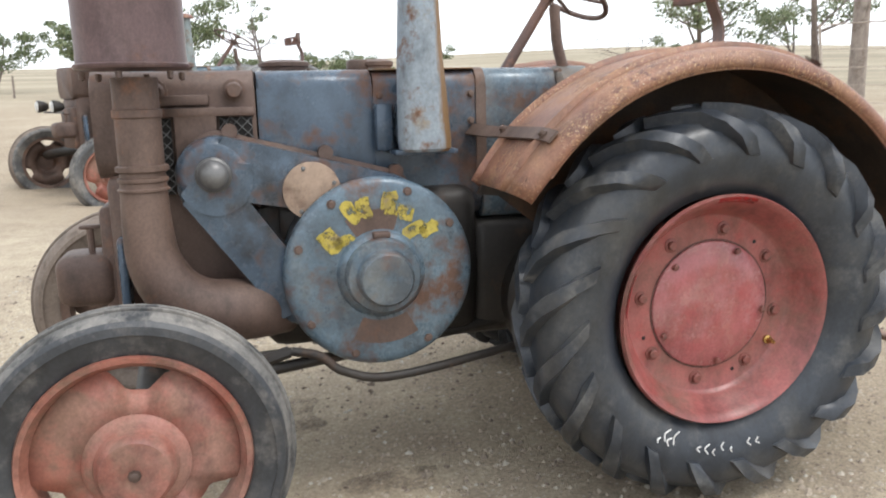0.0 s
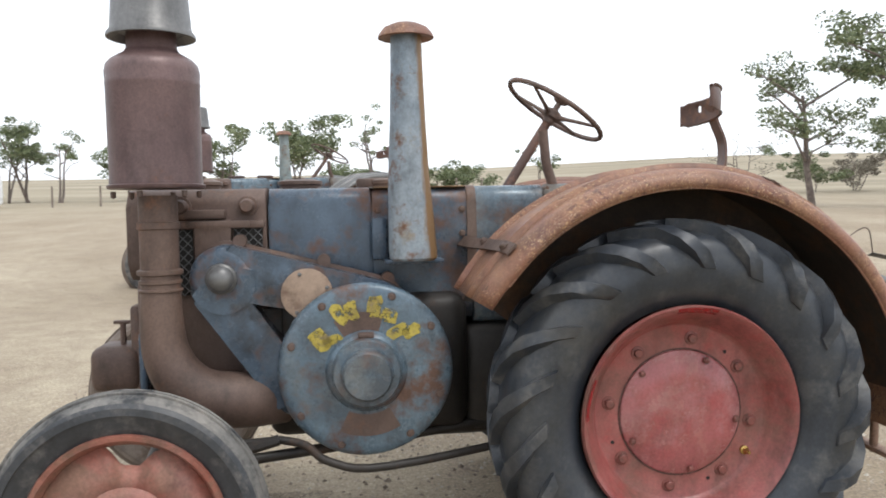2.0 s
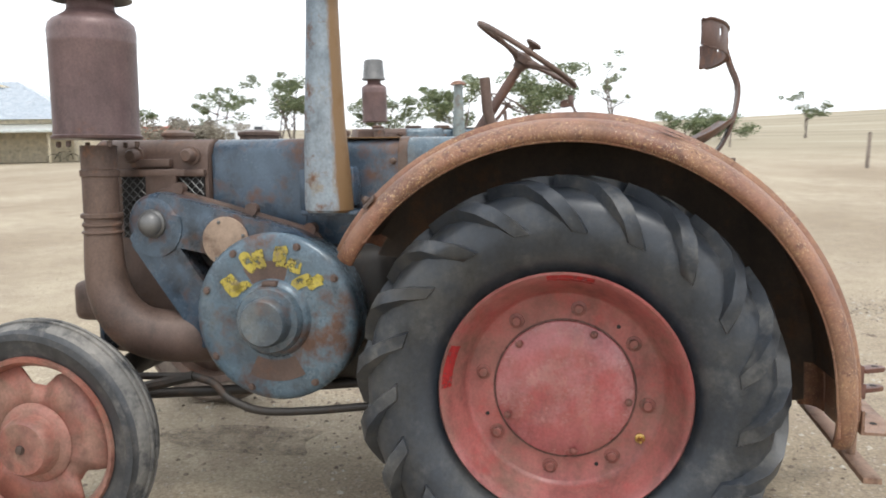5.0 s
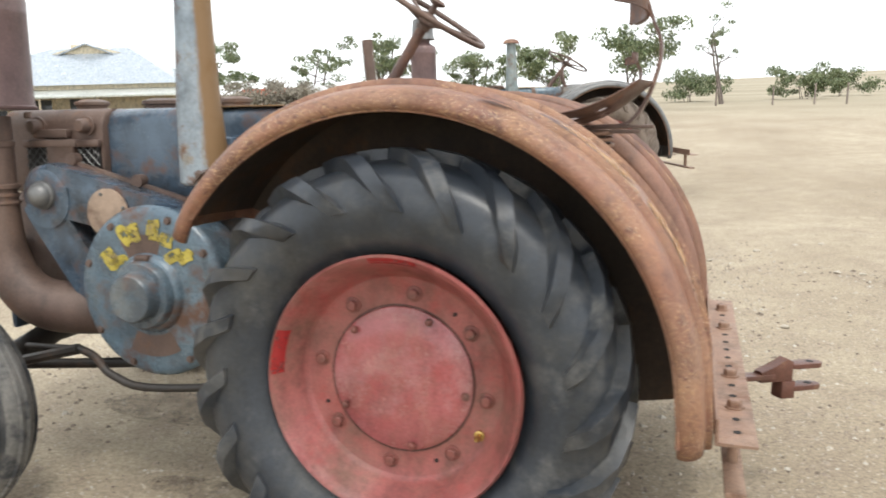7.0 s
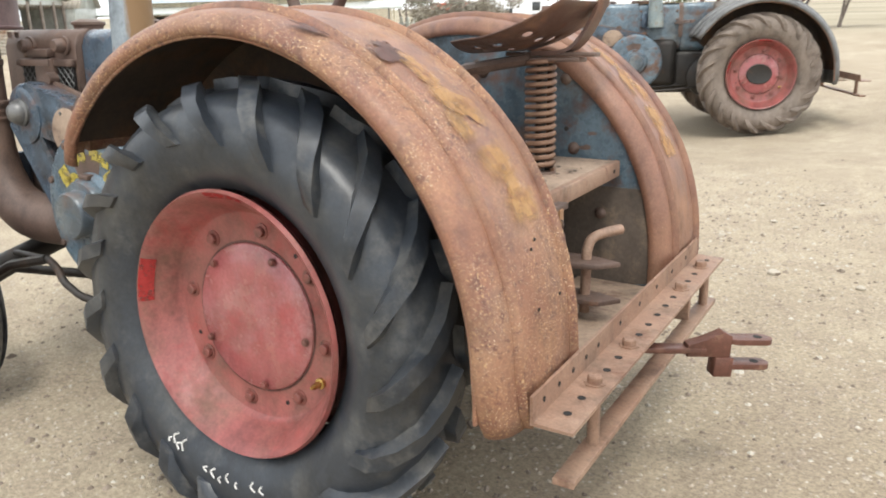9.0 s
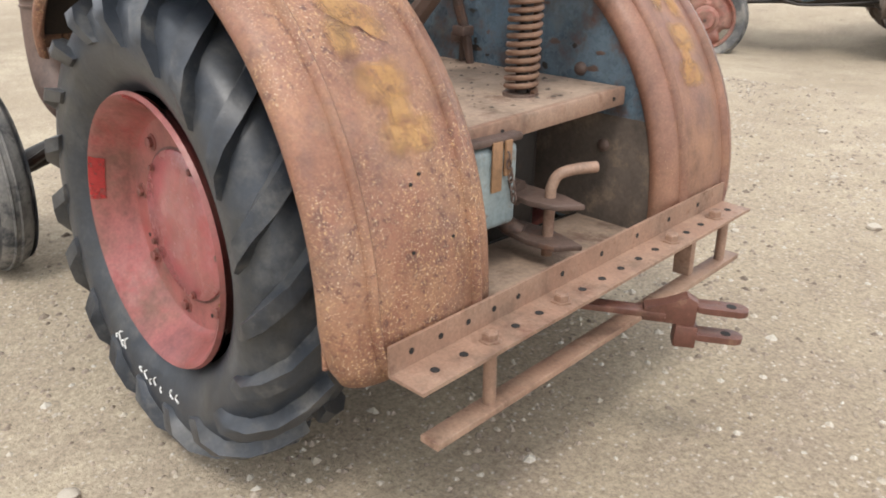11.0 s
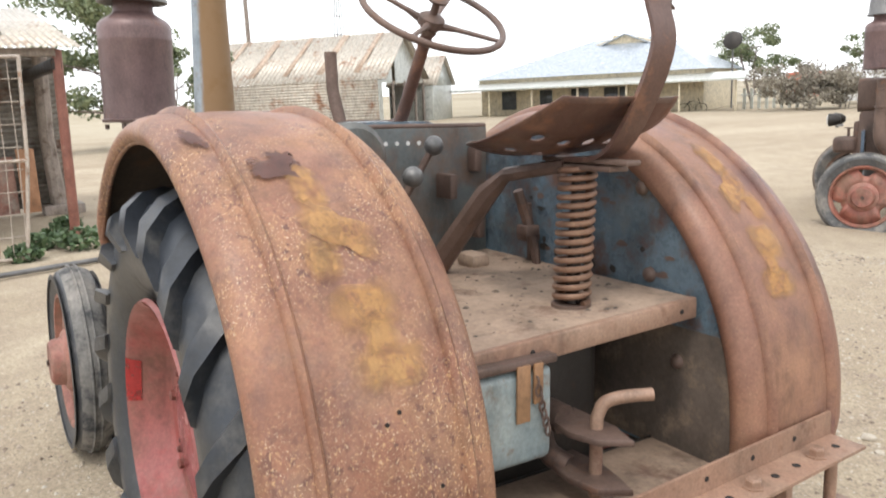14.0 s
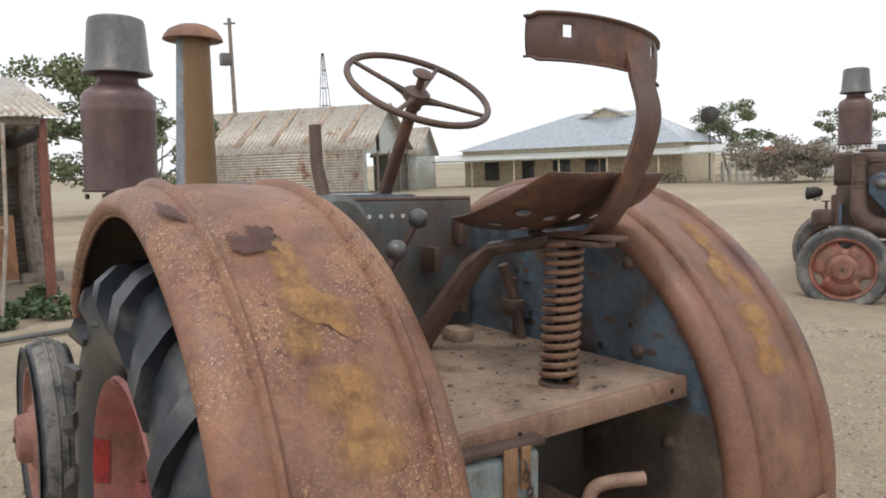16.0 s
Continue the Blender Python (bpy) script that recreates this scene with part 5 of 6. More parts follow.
# dark damp patch beside the rear wheel
DAMP, nt, ns, ls, b = nodes_of("oil_stained_earth")
co = ns.new("ShaderNodeTexCoord").outputs["Object"]
n = noise_node(nt, co, 5, 7, 0.7)
ls.new(ramp(nt, n, [(0.35, (0.10, 0.075, 0.055)), (0.7, (0.17, 0.125, 0.09))]), b.inputs["Base Color"])
ls.new(ramp(nt, noise_node(nt, co, 9, 8, 0.8), [(0.40, 0.0), (0.62, 0.6)]), b.inputs["Alpha"])
b.inputs["Roughness"].default_value = 0.85
for cx, cy, r in ((-1.08, 0.36, 0.19), (-1.62, 1.06, 0.40)):
    bm = bmesh.new()
    vs = [bm.verts.new((cx + r * (1 + 0.25 * math.sin(3 * a + cx)) * math.cos(a), cy + 0.55 * r * (1 + 0.2 * math.cos(2 * a)) * math.sin(a), 0.008)) for a in np.linspace(0, 2 * math.pi, 40, endpoint=False)]
    mid = bm.verts.new((cx, cy, 0.010))
    for k in range(40):
        bm.faces.new((vs[k], vs[(k + 1) % 40], mid))
    tagged(part("oil_stain", bm, DAMP, None), "dark oil stain soaked into the earth", "stain", kind="structure")

# ---------------------------------------------------------------- yard buildings
IRON = weathered("weathered_corrugated_iron", (0.42, 0.38, 0.32), (0.52, 0.48, 0.41), (0.28, 0.15, 0.09), 0.62, 0.9, 0.6, 0.2, 25, 0.2, (0.36, 0.25, 0.17), 0.66, (1, 1, 0.3))
IRON_RED = weathered("rusty_red_corrugated_iron", (0.28, 0.12, 0.09), (0.34, 0.20, 0.15), (0.36, 0.30, 0.25), 0.6, 1.6, 0.7, 0.1, 25, 0.2)
IRON_TAN = weathered("rust_streaked_iron", (0.40, 0.29, 0.21), (0.48, 0.38, 0.29), (0.30, 0.17, 0.11), 0.62, 1.4, 0.7, 0.1, 25, 0.2)
# darker copy of IRON, the shade under the lean-to roof put into its colour
IRON_SHADED = weathered("shaded_corrugated_iron", (0.20, 0.18, 0.15), (0.28, 0.25, 0.21), (0.17, 0.10, 0.07), 0.6, 2, 0.7, 0.2, 25, 0.2)
CREAM = weathered("cream_rendered_wall", (0.60, 0.52, 0.37), (0.66, 0.58, 0.43), (0.50, 0.42, 0.30), 0.68, 1, 0.85, 0.0, 20, 0.1)
ROOF = weathered("pale_blue_grey_roof", (0.36, 0.41, 0.46), (0.44, 0.48, 0.52), (0.33, 0.35, 0.37), 0.7, 1, 0.45, 0.3, 20, 0.1)
EAVE = weathered("pale_green_grey_roof", (0.48, 0.50, 0.46), (0.56, 0.57, 0.53), (0.40, 0.39, 0.35), 0.7, 1, 0.5, 0.2, 20, 0.1)
WOOD = weathered("grey_weathered_wood", (0.22, 0.18, 0.15), (0.32, 0.27, 0.23), (0.15, 0.11, 0.085), 0.6, 6, 0.9, 0.0, 40, 0.4, None, 0.6, (6, 6, 0.6))
POST_RED = weathered("red_oxide_post", (0.19, 0.07, 0.05), (0.25, 0.10, 0.07), (0.30, 0.17, 0.12), 0.66, 5, 0.6)
PLANK = weathered("orange_plank", (0.38, 0.19, 0.10), (0.44, 0.25, 0.14), (0.25, 0.13, 0.08), 0.65, 5, 0.8)
WIRE = weathered("dull_gate_wire", (0.36, 0.30, 0.25), (0.46, 0.40, 0.34), (0.28, 0.16, 0.10), 0.62, 8, 0.7, 0.3)
ORANGE = weathered("orange_red_container_paint", (0.46, 0.13, 0.075), (0.52, 0.18, 0.11), (0.36, 0.14, 0.09), 0.66, 1, 0.6)
CARAVAN = weathered("white_caravan_skin", (0.72, 0.73, 0.74), (0.78, 0.79, 0.80), (0.62, 0.62, 0.62), 0.72, 1, 0.4)
GLASS_DARK = weathered("dark_window_glass", (0.05, 0.055, 0.06), (0.08, 0.085, 0.09), (0.11, 0.11, 0.11), 0.7, 1, 0.15)


def corrugated(p, q, z0, z1, pitch, depth, horizontal=True, jag=0.0, seed=1):
    """A corrugated wall sheet from p to q in plan; ribs run along the wall or upright."""
    bm = bmesh.new()
    d = Vector((q[0] - p[0], q[1] - p[1], 0))
    ln = d.length
    d.normalize()
    nrm = Vector((-d.y, d.x, 0))
    rn = random.Random(seed)
    if horizontal:
        n = max(6, int((z1 - z0) / pitch * 6))
        rows = []
        for i in range(n + 1):
            z = z0 + (z1 - z0) * i / n
            off = depth * math.sin(2 * math.pi * (z - z0) / pitch)
            e = ln + (jag * rn.uniform(-1, 1) if i % 12 == 0 else 0)
            rows.append([bm.verts.new(Vector((p[0], p[1], z)) + nrm * off + d * t) for t in (0, e)])
    else:
        n = max(6, int(ln / pitch * 6))
        rows = []
        for i in range(n + 1):
            t = ln * i / n
            off = depth * math.sin(2 * math.pi * t / pitch)
            rows.append([bm.verts.new(Vector((p[0], p[1], z)) + nrm * off + d * t) for z in (z0, z1)])
    for a, b2 in zip(rows, rows[1:]):
        bm.faces.new((a[0], a[1], b2[1], b2[0]))
    return bm


def sheet(a, b2, c2, d2, pitch, depth, bm=None):
    """A corrugated roof sheet on four corners; ribs run from edge ab to edge dc."""
    bm = bm or bmesh.new()
    a, b2, c2, d2 = (Vector(v) for v in (a, b2, c2, d2))
    nrm = (b2 - a).cross(d2 - a).normalized()
    if nrm.z < 0:
        nrm = -nrm
    n = max(4, int((b2 - a).length / pitch * 4))
    rows = []
    for i in range(n + 1):
        t = i / n
        off = nrm * depth * math.sin(2 * math.pi * t * (b2 - a).length / pitch)
        rows.append([bm.verts.new(a.lerp(b2, t) + off), bm.verts.new(d2.lerp(c2, t) + off)])
    for p, q in zip(rows, rows[1:]):
        bm.faces.new((p[0], p[1], q[1], q[0]))
    return bm


def thick(ob, t):
    mod = ob.modifiers.new("thick", "SOLIDIFY")
    mod.thickness = t
    return ob


# lean-to shed beside the gate
leanto = thing("lean_to_shed", "open lean-to of old corrugated iron with a red post", "shed", at=pose(-0.19, -0.29, 0))
thick(part("wall", corrugated((-11.9, -7), (-11.9, 1.66), 0.10, 2.55, 0.09, 0.016, True, 0.10, 4), IRON_SHADED, leanto, "weathered corrugated wall with a ragged end, darkened for shade"), 0.004)
thick(part("roof", sheet((-8.25, -7, 2.36), (-8.25, 1.47, 2.36), (-13.2, 1.47, 3.35), (-13.2, -7, 3.35), 0.09, 0.016), IRON, leanto, "pale corrugated lean-to roof"), 0.004)
part("roof_patch", sheet((-9.4, -3, 2.63), (-9.4, 0.75, 2.63), (-11.4, 0.75, 3.03), (-11.4, -3, 3.03), 0.09, 0.016), IRON_RED, leanto, "rust-red roof sheet")
part("post", tube([(-8.45, 1.16, 0), (-8.45, 1.22, 2.34)], 0.062, 14), POST_RED, leanto, "red-brown round steel post")
part("beam", rbox(-11.9, -8.4, 1.14, 1.26, 2.10, 2.24, 0.01), DARK, leanto, "dark roof beam")
part("beam", rbox(-8.52, -8.38, -7, 1.2, 2.26, 2.36, 0.01), WOOD, leanto)
part("corner_post", tube([(-11.72, 1.40, 0), (-11.72, 1.34, 1.2), (-11.74, 1.40, 2.5)], [0.13, 0.115, 0.11], 9), WOOD, leanto, "rough grey timber corner post")
part("plank", rbox(-11.62, -11.58, 0.86, 1.12, 0.06, 1.06, 0.004), PLANK, leanto, "orange-brown leaning plank")
part("lower_panel", rbox(-11.70, -11.66, -3.0, 0.82, 0.05, 0.95, 0.004), IRON_RED, leanto, "rust-red lower panel")
part("footing", rbox(-12.0, -11.5, 1.15, 1.75, -0.02, 0.14, 0.02), WOOD, leanto)

# mesh gate
gate = thing("mesh_gate", "tall tube-framed wire mesh gate, pale and rusty", "gate", at=pose(-0.16, -0.24, 0))
part("frame", tube([(-7.34, 0.46, 0.03), (-7.42, 0.60, 1.1), (-7.45, 0.66, 2.22)], 0.021, 10), WIRE, gate)
part("frame", tube([(-7.45, 0.66, 2.20), (-7.45, -2.2, 2.22)], 0.021, 10), WIRE, gate)
part("frame", tube([(-7.34, 0.46, 0.05), (-7.34, -2.2, 0.05)], 0.021, 10), WIRE, gate)
part("rail", tube([(-7.42, 0.60, 1.10), (-7.42, -2.2, 1.10)], 0.019, 10), WIRE, gate)
for k in range(20):
    y = 0.52 - 0.13 * k
    part("upright_wire", tube([(-7.345, y - 0.06, 0.05), (-7.42, y, 1.1), (-7.45, y + 0.02, 2.2)], 0.0055, 5), WIRE, gate)
for k in range(1, 9):
    z = 0.05 + 0.24 * k
    f = z / 2.2
    part("cross_wire", tube([(-7.34 - 0.11 * f, 0.47 + 0.17 * f, z), (-7.34 - 0.11 * f, -2.2, z)], 0.0055, 5), WIRE, gate)
pipe_thing = part("loose_pipe", tube([(-6.9, 0.9, 0.03), (-6.75, 0.0, 0.03), (-6.6, -1.4, 0.03)], 0.028, 10), GREY, None)
tagged(pipe_thing, "grey steel pipe lying on the ground", "pipe")

LEAF, nt, ns, ls, b = nodes_of("gum_leaves")
isl = ns.new("ShaderNodeNewGeometry").outputs["Random Per Island"]
ls.new(ramp(nt, isl, [(0.0, (0.08, 0.105, 0.05)), (0.5, (0.145, 0.18, 0.085)), (1.0, (0.23, 0.26, 0.14))]), b.inputs["Base Color"])
b.inputs["Roughness"].default_value = 0.6
b.inputs["Subsurface Weight"].default_value = 0.0
LEAF_GREY, nt, ns, ls, b = nodes_of("dry_grey_scrub")
isl = ns.new("ShaderNodeNewGeometry").outputs["Random Per Island"]
ls.new(ramp(nt, isl, [(0.0, (0.16, 0.14, 0.11)), (0.6, (0.25, 0.225, 0.18)), (1.0, (0.34, 0.31, 0.25))]), b.inputs["Base Color"])
b.inputs["Roughness"].default_value = 0.8
BARK = weathered("grey_brown_bark", (0.13, 0.10, 0.085), (0.20, 0.165, 0.14), (0.09, 0.065, 0.05), 0.6, 4, 0.9, 0.0, 40, 0.5)
WEED, nt, ns, ls, b = nodes_of("weed_leaves")
isl = ns.new("ShaderNodeNewGeometry").outputs["Random Per Island"]
ls.new(ramp(nt, isl, [(0.0, (0.04, 0.075, 0.03)), (1.0, (0.12, 0.18, 0.08))]), b.inputs["Base Color"])


def leaves(verts, faces, c, rad, n, size, rn, flat=0.6):
    for _ in range(n):
        while True:
            p = Vector((rn.uniform(-1, 1), rn.uniform(-1, 1), rn.uniform(-1, 1)))
            if p.length < 1:
                break
        p = Vector(c) + Vector((p.x * rad, p.y * rad, p.z * rad * flat))
        u = Vector((rn.gauss(0, 1), rn.gauss(0, 1), rn.gauss(-0.4, 0.8))).normalized()
        w = u.orthogonal().normalized()
        w = (w * math.cos(rn.uniform(0, 6)) + u.cross(w) * math.sin(rn.uniform(0, 6))).normalized() * size * 0.32
        u = u * size * rn.uniform(0.6, 1.3)
        k = len(verts)
        verts += [p - u * 0.5, p + w, p + u * 0.5, p - w]
        faces.append((k, k + 1, k + 2, k + 3))


def tree(name, label, h, spread, seed, stems=1, first=0.35, clumps=26, per=70, size=0.17, bare=0.0, mat=None, at=(0, 0)):
    """A gum tree: leaning trunk, forked limbs, uneven clumps of leaves with gaps."""
    rn = random.Random(seed)
    root = thing(name, label, "tree", "gum trees round the yard", pose(at[0], at[1], rise(*at)))
    bm = bmesh.new()
    tips = []
    for s in range(stems):
        lean = Vector((rn.uniform(-0.25, 0.25), rn.uniform(-0.25, 0.25), 1))
        p = Vector((rn.uniform(-0.1, 0.1) * stems, rn.uniform(-0.1, 0.1) * stems, -0.05))
        pts, r = [p.copy()], h * 0.022 / math.sqrt(stems)
        for k in range(5):
            p = p + Vector((lean.x + rn.uniform(-0.15, 0.15), lean.y + rn.uniform(-0.15, 0.15), 1)) * h * 0.145
            pts.append(p.copy())
        tube(pts, [r * (1.15 - 0.14 * k) for k in range(6)], 7, bm)
        nl = max(4, int(9 / stems))
        for k in range(nl):
            t = first + (1 - first) * (k + rn.random()) / nl
            i = min(4, int(t * 5))
            a = rn.uniform(0, 2 * math.pi)
            b0 = pts[i].lerp(pts[i + 1], t * 5 - i)
            reach = spread * rn.uniform(0.45, 1.0)
            end = b0 + Vector((math.cos(a) * reach, math.sin(a) * reach, h * rn.uniform(0.08, 0.28)))
            mid = b0.lerp(end, 0.5) + Vector((rn.uniform(-.1, .1), rn.uniform(-.1, .1), rn.uniform(-0.02, 0.06))) * h
            tube([b0, mid, end], [r * 0.5, r * 0.32, r * 0.12], 5, bm)
            tips += [end, mid.lerp(end, 0.6)]
            for _ in range(3):
                e2 = mid.lerp(end, rn.random()) + Vector((rn.uniform(-1, 1), rn.uniform(-1, 1), rn.uniform(0.0, 0.8))) * spread * 0.32
                tube([mid.lerp(end, 0.4), e2], [r * 0.2, r * 0.06], 4, bm)
                tips.append(e2)
        tips.append(pts[-1])
    part("trunk", bm, BARK, root, "grey-brown forked trunk and limbs")
    vs, fs = [], []
    rn.shuffle(tips)
    for c in (tips * 3)[:clumps]:
        if rn.random() < bare:
            continue
        c = c + Vector((rn.uniform(-1, 1), rn.uniform(-1, 1), rn.uniform(-0.3, 0.6))) * spread * 0.12
        leaves(vs, fs, c, spread * rn.uniform(0.14, 0.26), per, size, rn)
    if vs:
        me = bpy.data.meshes.new("crown")
        me.from_pydata(vs, [], fs)
        me.materials.append(mat or LEAF)
        cr = new("crown", me)
        cr.parent = root
    return root


# weeds by the gate
for cx, cy, r in ((-7.9, 0.85, 0.28), (-8.3, 0.55, 0.25), (-7.6, 0.2, 0.2), (-7.9, -0.5, 0.25), (-9.6, 0.9, 0.22)):
    rn = random.Random(int(cx * 100))
    vs, fs = [], []
    leaves(vs, fs, (0, 0, r * 0.45), r, 260, 0.09, rn, 0.5)
    me = bpy.data.meshes.new("weed")
    me.from_pydata(vs, [], fs)
    me.materials.append(WEED)
    ob = new("weed", me)
    ob.matrix_basis = pose(cx, cy, 0)
    tagged(ob, "low green weed clump on the bare earth", "weed", "weeds by the gate")

# far corrugated shed with a gable end
shed = thing("iron_shed", "old corrugated iron shed with rust-streaked roof and open gable", "shed")
A0, A1 = Vector((-46.4, 13.2, 0)), Vector((-36.7, 20.4, 0))
along = (A1 - A0).normalized()
back = Vector((-along.y, along.x, 0)) * 6.6
EV, RG = 2.55, 5.25
thick(part("wall", corrugated(A0, A1, -0.3, EV, 0.16, 0.025, True), IRON, shed, "horizontal corrugated wall"), 0.01)
mid0, mid1 = A0 + back / 2, A1 + back / 2
over = along * 0.5
thick(part("roof", sheet(A0 - over + Vector((0, 0, EV)), A1 + over + Vector((0, 0, EV)), mid1 + over + Vector((0, 0, RG)), mid0 - over + Vector((0, 0, RG)), 0.28, 0.035), IRON, shed, "rust-streaked corrugated roof"), 0.02)
thick(part("roof", sheet(A0 + back - over + Vector((0, 0, EV)), A1 + back + over + Vector((0, 0, EV)), mid1 + over + Vector((0, 0, RG)), mid0 - over + Vector((0, 0, RG)), 0.28, 0.035), IRON, shed), 0.02)
for k in range(5):
    t = 0.12 + 0.19 * k
    base = A0.lerp(A1, t)
    top = mid0.lerp(mid1, t + 0.02)
    nrm = Vector((along.y, -along.x, 1.0)).normalized() * 0.05
    bm = bmesh.new()
    lo, hi = base + Vector((0, 0, EV)) + nrm, top + Vector((0, 0, RG)) + nrm
    w = along * (0.28 + 0.1 * (k % 2))
    bm.faces.new([bm.verts.new(v) for v in (lo.lerp(hi, 0.15) - w, lo.lerp(hi, 0.15) + w * 0.3, hi + w, hi - w * 0.2)])
    thick(part("rust_sheet", bm, IRON_TAN, shed, "rusted roof sheet"), 0.01)
for k in range(14):
    f0, f1 = k / 14, (k + 1) / 14
    p, q = A1 + back * f0, A1 + back * f1
    top = lambda f: EV + (RG - EV) * (1 - abs(2 * f - 1)) - 0.08
    lowz = 2.35 if k > 0 else -0.2
    if k in (4,):
        continue
    bm = bmesh.new()
    n2 = along * 0.03
    lo = [bm.verts.new(v + n2 * s) for s in (0, 1) for v in (p + Vector((0, 0, lowz)), q + Vector((0, 0, lowz)), q + Vector((0, 0, top(f1))), p + Vector((0, 0, top(f0))))]
    for idx in ((0, 1, 2, 3), (7, 6, 5, 4), (0, 4, 5, 1), (1, 5, 6, 2), (2, 6, 7, 3), (3, 7, 4, 0)):
        bm.faces.new([lo[i] for i in idx])
    part("gable_board", bm, EAVE, shed, smooth=False)
# added near-black panel that stands in for the shade inside the open gable
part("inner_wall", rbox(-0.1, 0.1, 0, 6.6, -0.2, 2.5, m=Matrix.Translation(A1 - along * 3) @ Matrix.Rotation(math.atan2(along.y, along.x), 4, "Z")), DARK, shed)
for f in (0.3, 0.55, 0.8, 1.0):
    p = A1 + back * f
    part("gable_post", tube([p + Vector((0, 0, -0.2)), p + Vector((0, 0, 2.5))], 0.09, 7), WOOD, shed)
ann = thing("small_shed", "small gabled iron shed beside the larger one", "shed")
P0 = A1 + back * 1.02 + along * 0.6
part("wall", rbox(-3, 0, 0, 3.4, -0.2, 2.2, 0.01, m=Matrix.Translation(P0) @ Matrix.Rotation(math.atan2(along.y, along.x), 4, "Z")), EAVE, ann)
b3 = back.normalized() * 3.6
for s in (0, 1):
    e0 = P0 - back.normalized() * 0.1 + b3 * s
    thick(part("roof", sheet(e0 - along * 3.2 + Vector((0, 0, 2.15)), e0 + along * 0.3 + Vector((0, 0, 2.15)), P0 + b3 / 2 + along * 0.3 + Vector((0, 0, 4.0)), P0 + b3 / 2 - along * 3.2 + Vector((0, 0, 4.0)), 0.28, 0.03), IRON, ann), 0.02)
bm = bmesh.new()
bm.faces.new([bm.verts.new(v + along * 0.02) for v in (P0 + Vector((0, 0, 2.15)), P0 + b3 + Vector((0, 0, 2.15)), P0 + b3 / 2 + Vector((0, 0, 3.9)))])
thick(part("gable", bm, EAVE, ann), 0.03)

# homestead with hipped roof and verandah
house = thing("house", "cream homestead with a pale hipped iron roof and verandah", "house")
HL, HR = Vector((-42.85, 28.70, 0)), Vector((-25.5, 36.55, 0))
hx = (HR - HL).normalized()
hy = Vector((-hx.y, hx.x, 0))
HM = Matrix(((hx.x, hy.x, 0, HL.x), (hx.y, hy.y, 0, HL.y), (0, 0, 0.86, -0.25), (0, 0, 0, 1)))
HW = (HR - HL).length


def hpart(name, bm, mat, label="", parent=None, smooth=True):
    bmesh.ops.transform(bm, matrix=HM, verts=bm.verts)
    return part(name, bm, mat, parent or house, label, smooth)


wall = hpart("wall", rbox(1.6, HW - 2.6, 2.2, 10.5, 0, 3.05, 0.01), CREAM, "cream rendered house wall")
hpart("verandah_roof", prism([(-0.2, 2.22), (2.3, 2.72), (2.3, 2.78), (-0.2, 2.30)], -0.2, HW + 0.2, "yz"), EAVE, "low pale verandah roof", smooth=False)
hpart("gutter", rbox(-0.2, HW + 0.2, -0.28, -0.18, 2.20, 2.33, 0.01), EAVE)
hpart("fascia", rbox(1.5, HW - 2.5, 2.1, 2.22, 2.75, 3.12, 0.01), CREAM)
for k in range(7):
    x = 0.3 + (HW - 0.6) * k / 6
    hpart("verandah_post", rbox(x - 0.05, x + 0.05, 0.0, 0.1, 0, 2.25, 0.01), CREAM)
for x, w, z0, z1 in ((3.2, 1.1, 0.7, 2.1), (6.0, 0.9, 0.05, 2.1), (8.2, 1.2, 0.8, 2.1), (10.4, 0.9, 0.05, 2.1), (11.4, 0.5, 0.9, 2.1)):
    win = hpart("window", rbox(x, x + w, 2.14, 2.19, z0, z1, 0.005), GLASS_DARK, "dark window")
    hpart("window_frame", rbox(x - 0.06, x, 2.12, 2.19, z0 - 0.05, z1 + 0.05), CREAM, parent=win)
    hpart("window_frame", rbox(x + w, x + w + 0.06, 2.12, 2.19, z0 - 0.05, z1 + 0.05), CREAM, parent=win)
bm = bmesh.new()
e = [bm.verts.new(v) for v in ((1.2, 1.8, 3.05), (HW - 2.2, 1.8, 3.05), (HW - 2.2, 10.9, 3.05), (1.2, 10.9, 3.05))]
r = [bm.verts.new(v) for v in ((8.2, 6.3, 5.7), (HW - 6.2, 6.3, 5.7))]
for f in ((e[0], e[1], r[1], r[0]), (e[1], e[2], r[1]), (e[2], e[3], r[0], r[1]), (e[3], e[0], r[0])):
    bm.faces.new(f)
roof = hpart("roof", bm, ROOF, "pale blue-grey hipped iron roof", smooth=False)
hpart("gablet", prism([(8.0, 5.15), (HW - 6.0, 5.15), ((HW + 2.0) / 2, 5.95)], 5.6, 7.0, "xz"), CREAM, "small cream gablet on the ridge", parent=roof, smooth=False)
for s in (-1, 1):
    hpart("gablet_roof", prism([((HW + 2.0) / 2, 6.02), ((HW + 2.0) / 2, 5.92), ((HW + 2.0) / 2 + s * 1.9, 5.05), ((HW + 2.0) / 2 + s * 1.9, 5.15)], 5.4, 7.2, "xz"), ROOF, parent=roof, smooth=False)
hpart("chimney", rbox(9.2, 9.7, 6.8, 7.3, 5.0, 6.0, 0.02), CREAM, parent=roof)
dish = thing("satellite_dish", "dark satellite dish on a pole", "dish", at=pose(-28.3, 39.4, 0))
part("pole", tube([(0, 0, -0.2), (0, 0, 3.6)], 0.05, 8), GREY, dish)
part("reflector", lathe([(0.0, 0.16), (0.3, 0.12), (0.55, 0.0), (0.56, 0.02), (0.3, 0.15), (0, 0.19)], None, "z", 20, m=pose(0, 0, 3.9, 70, 0, 20)), DARK, dish)
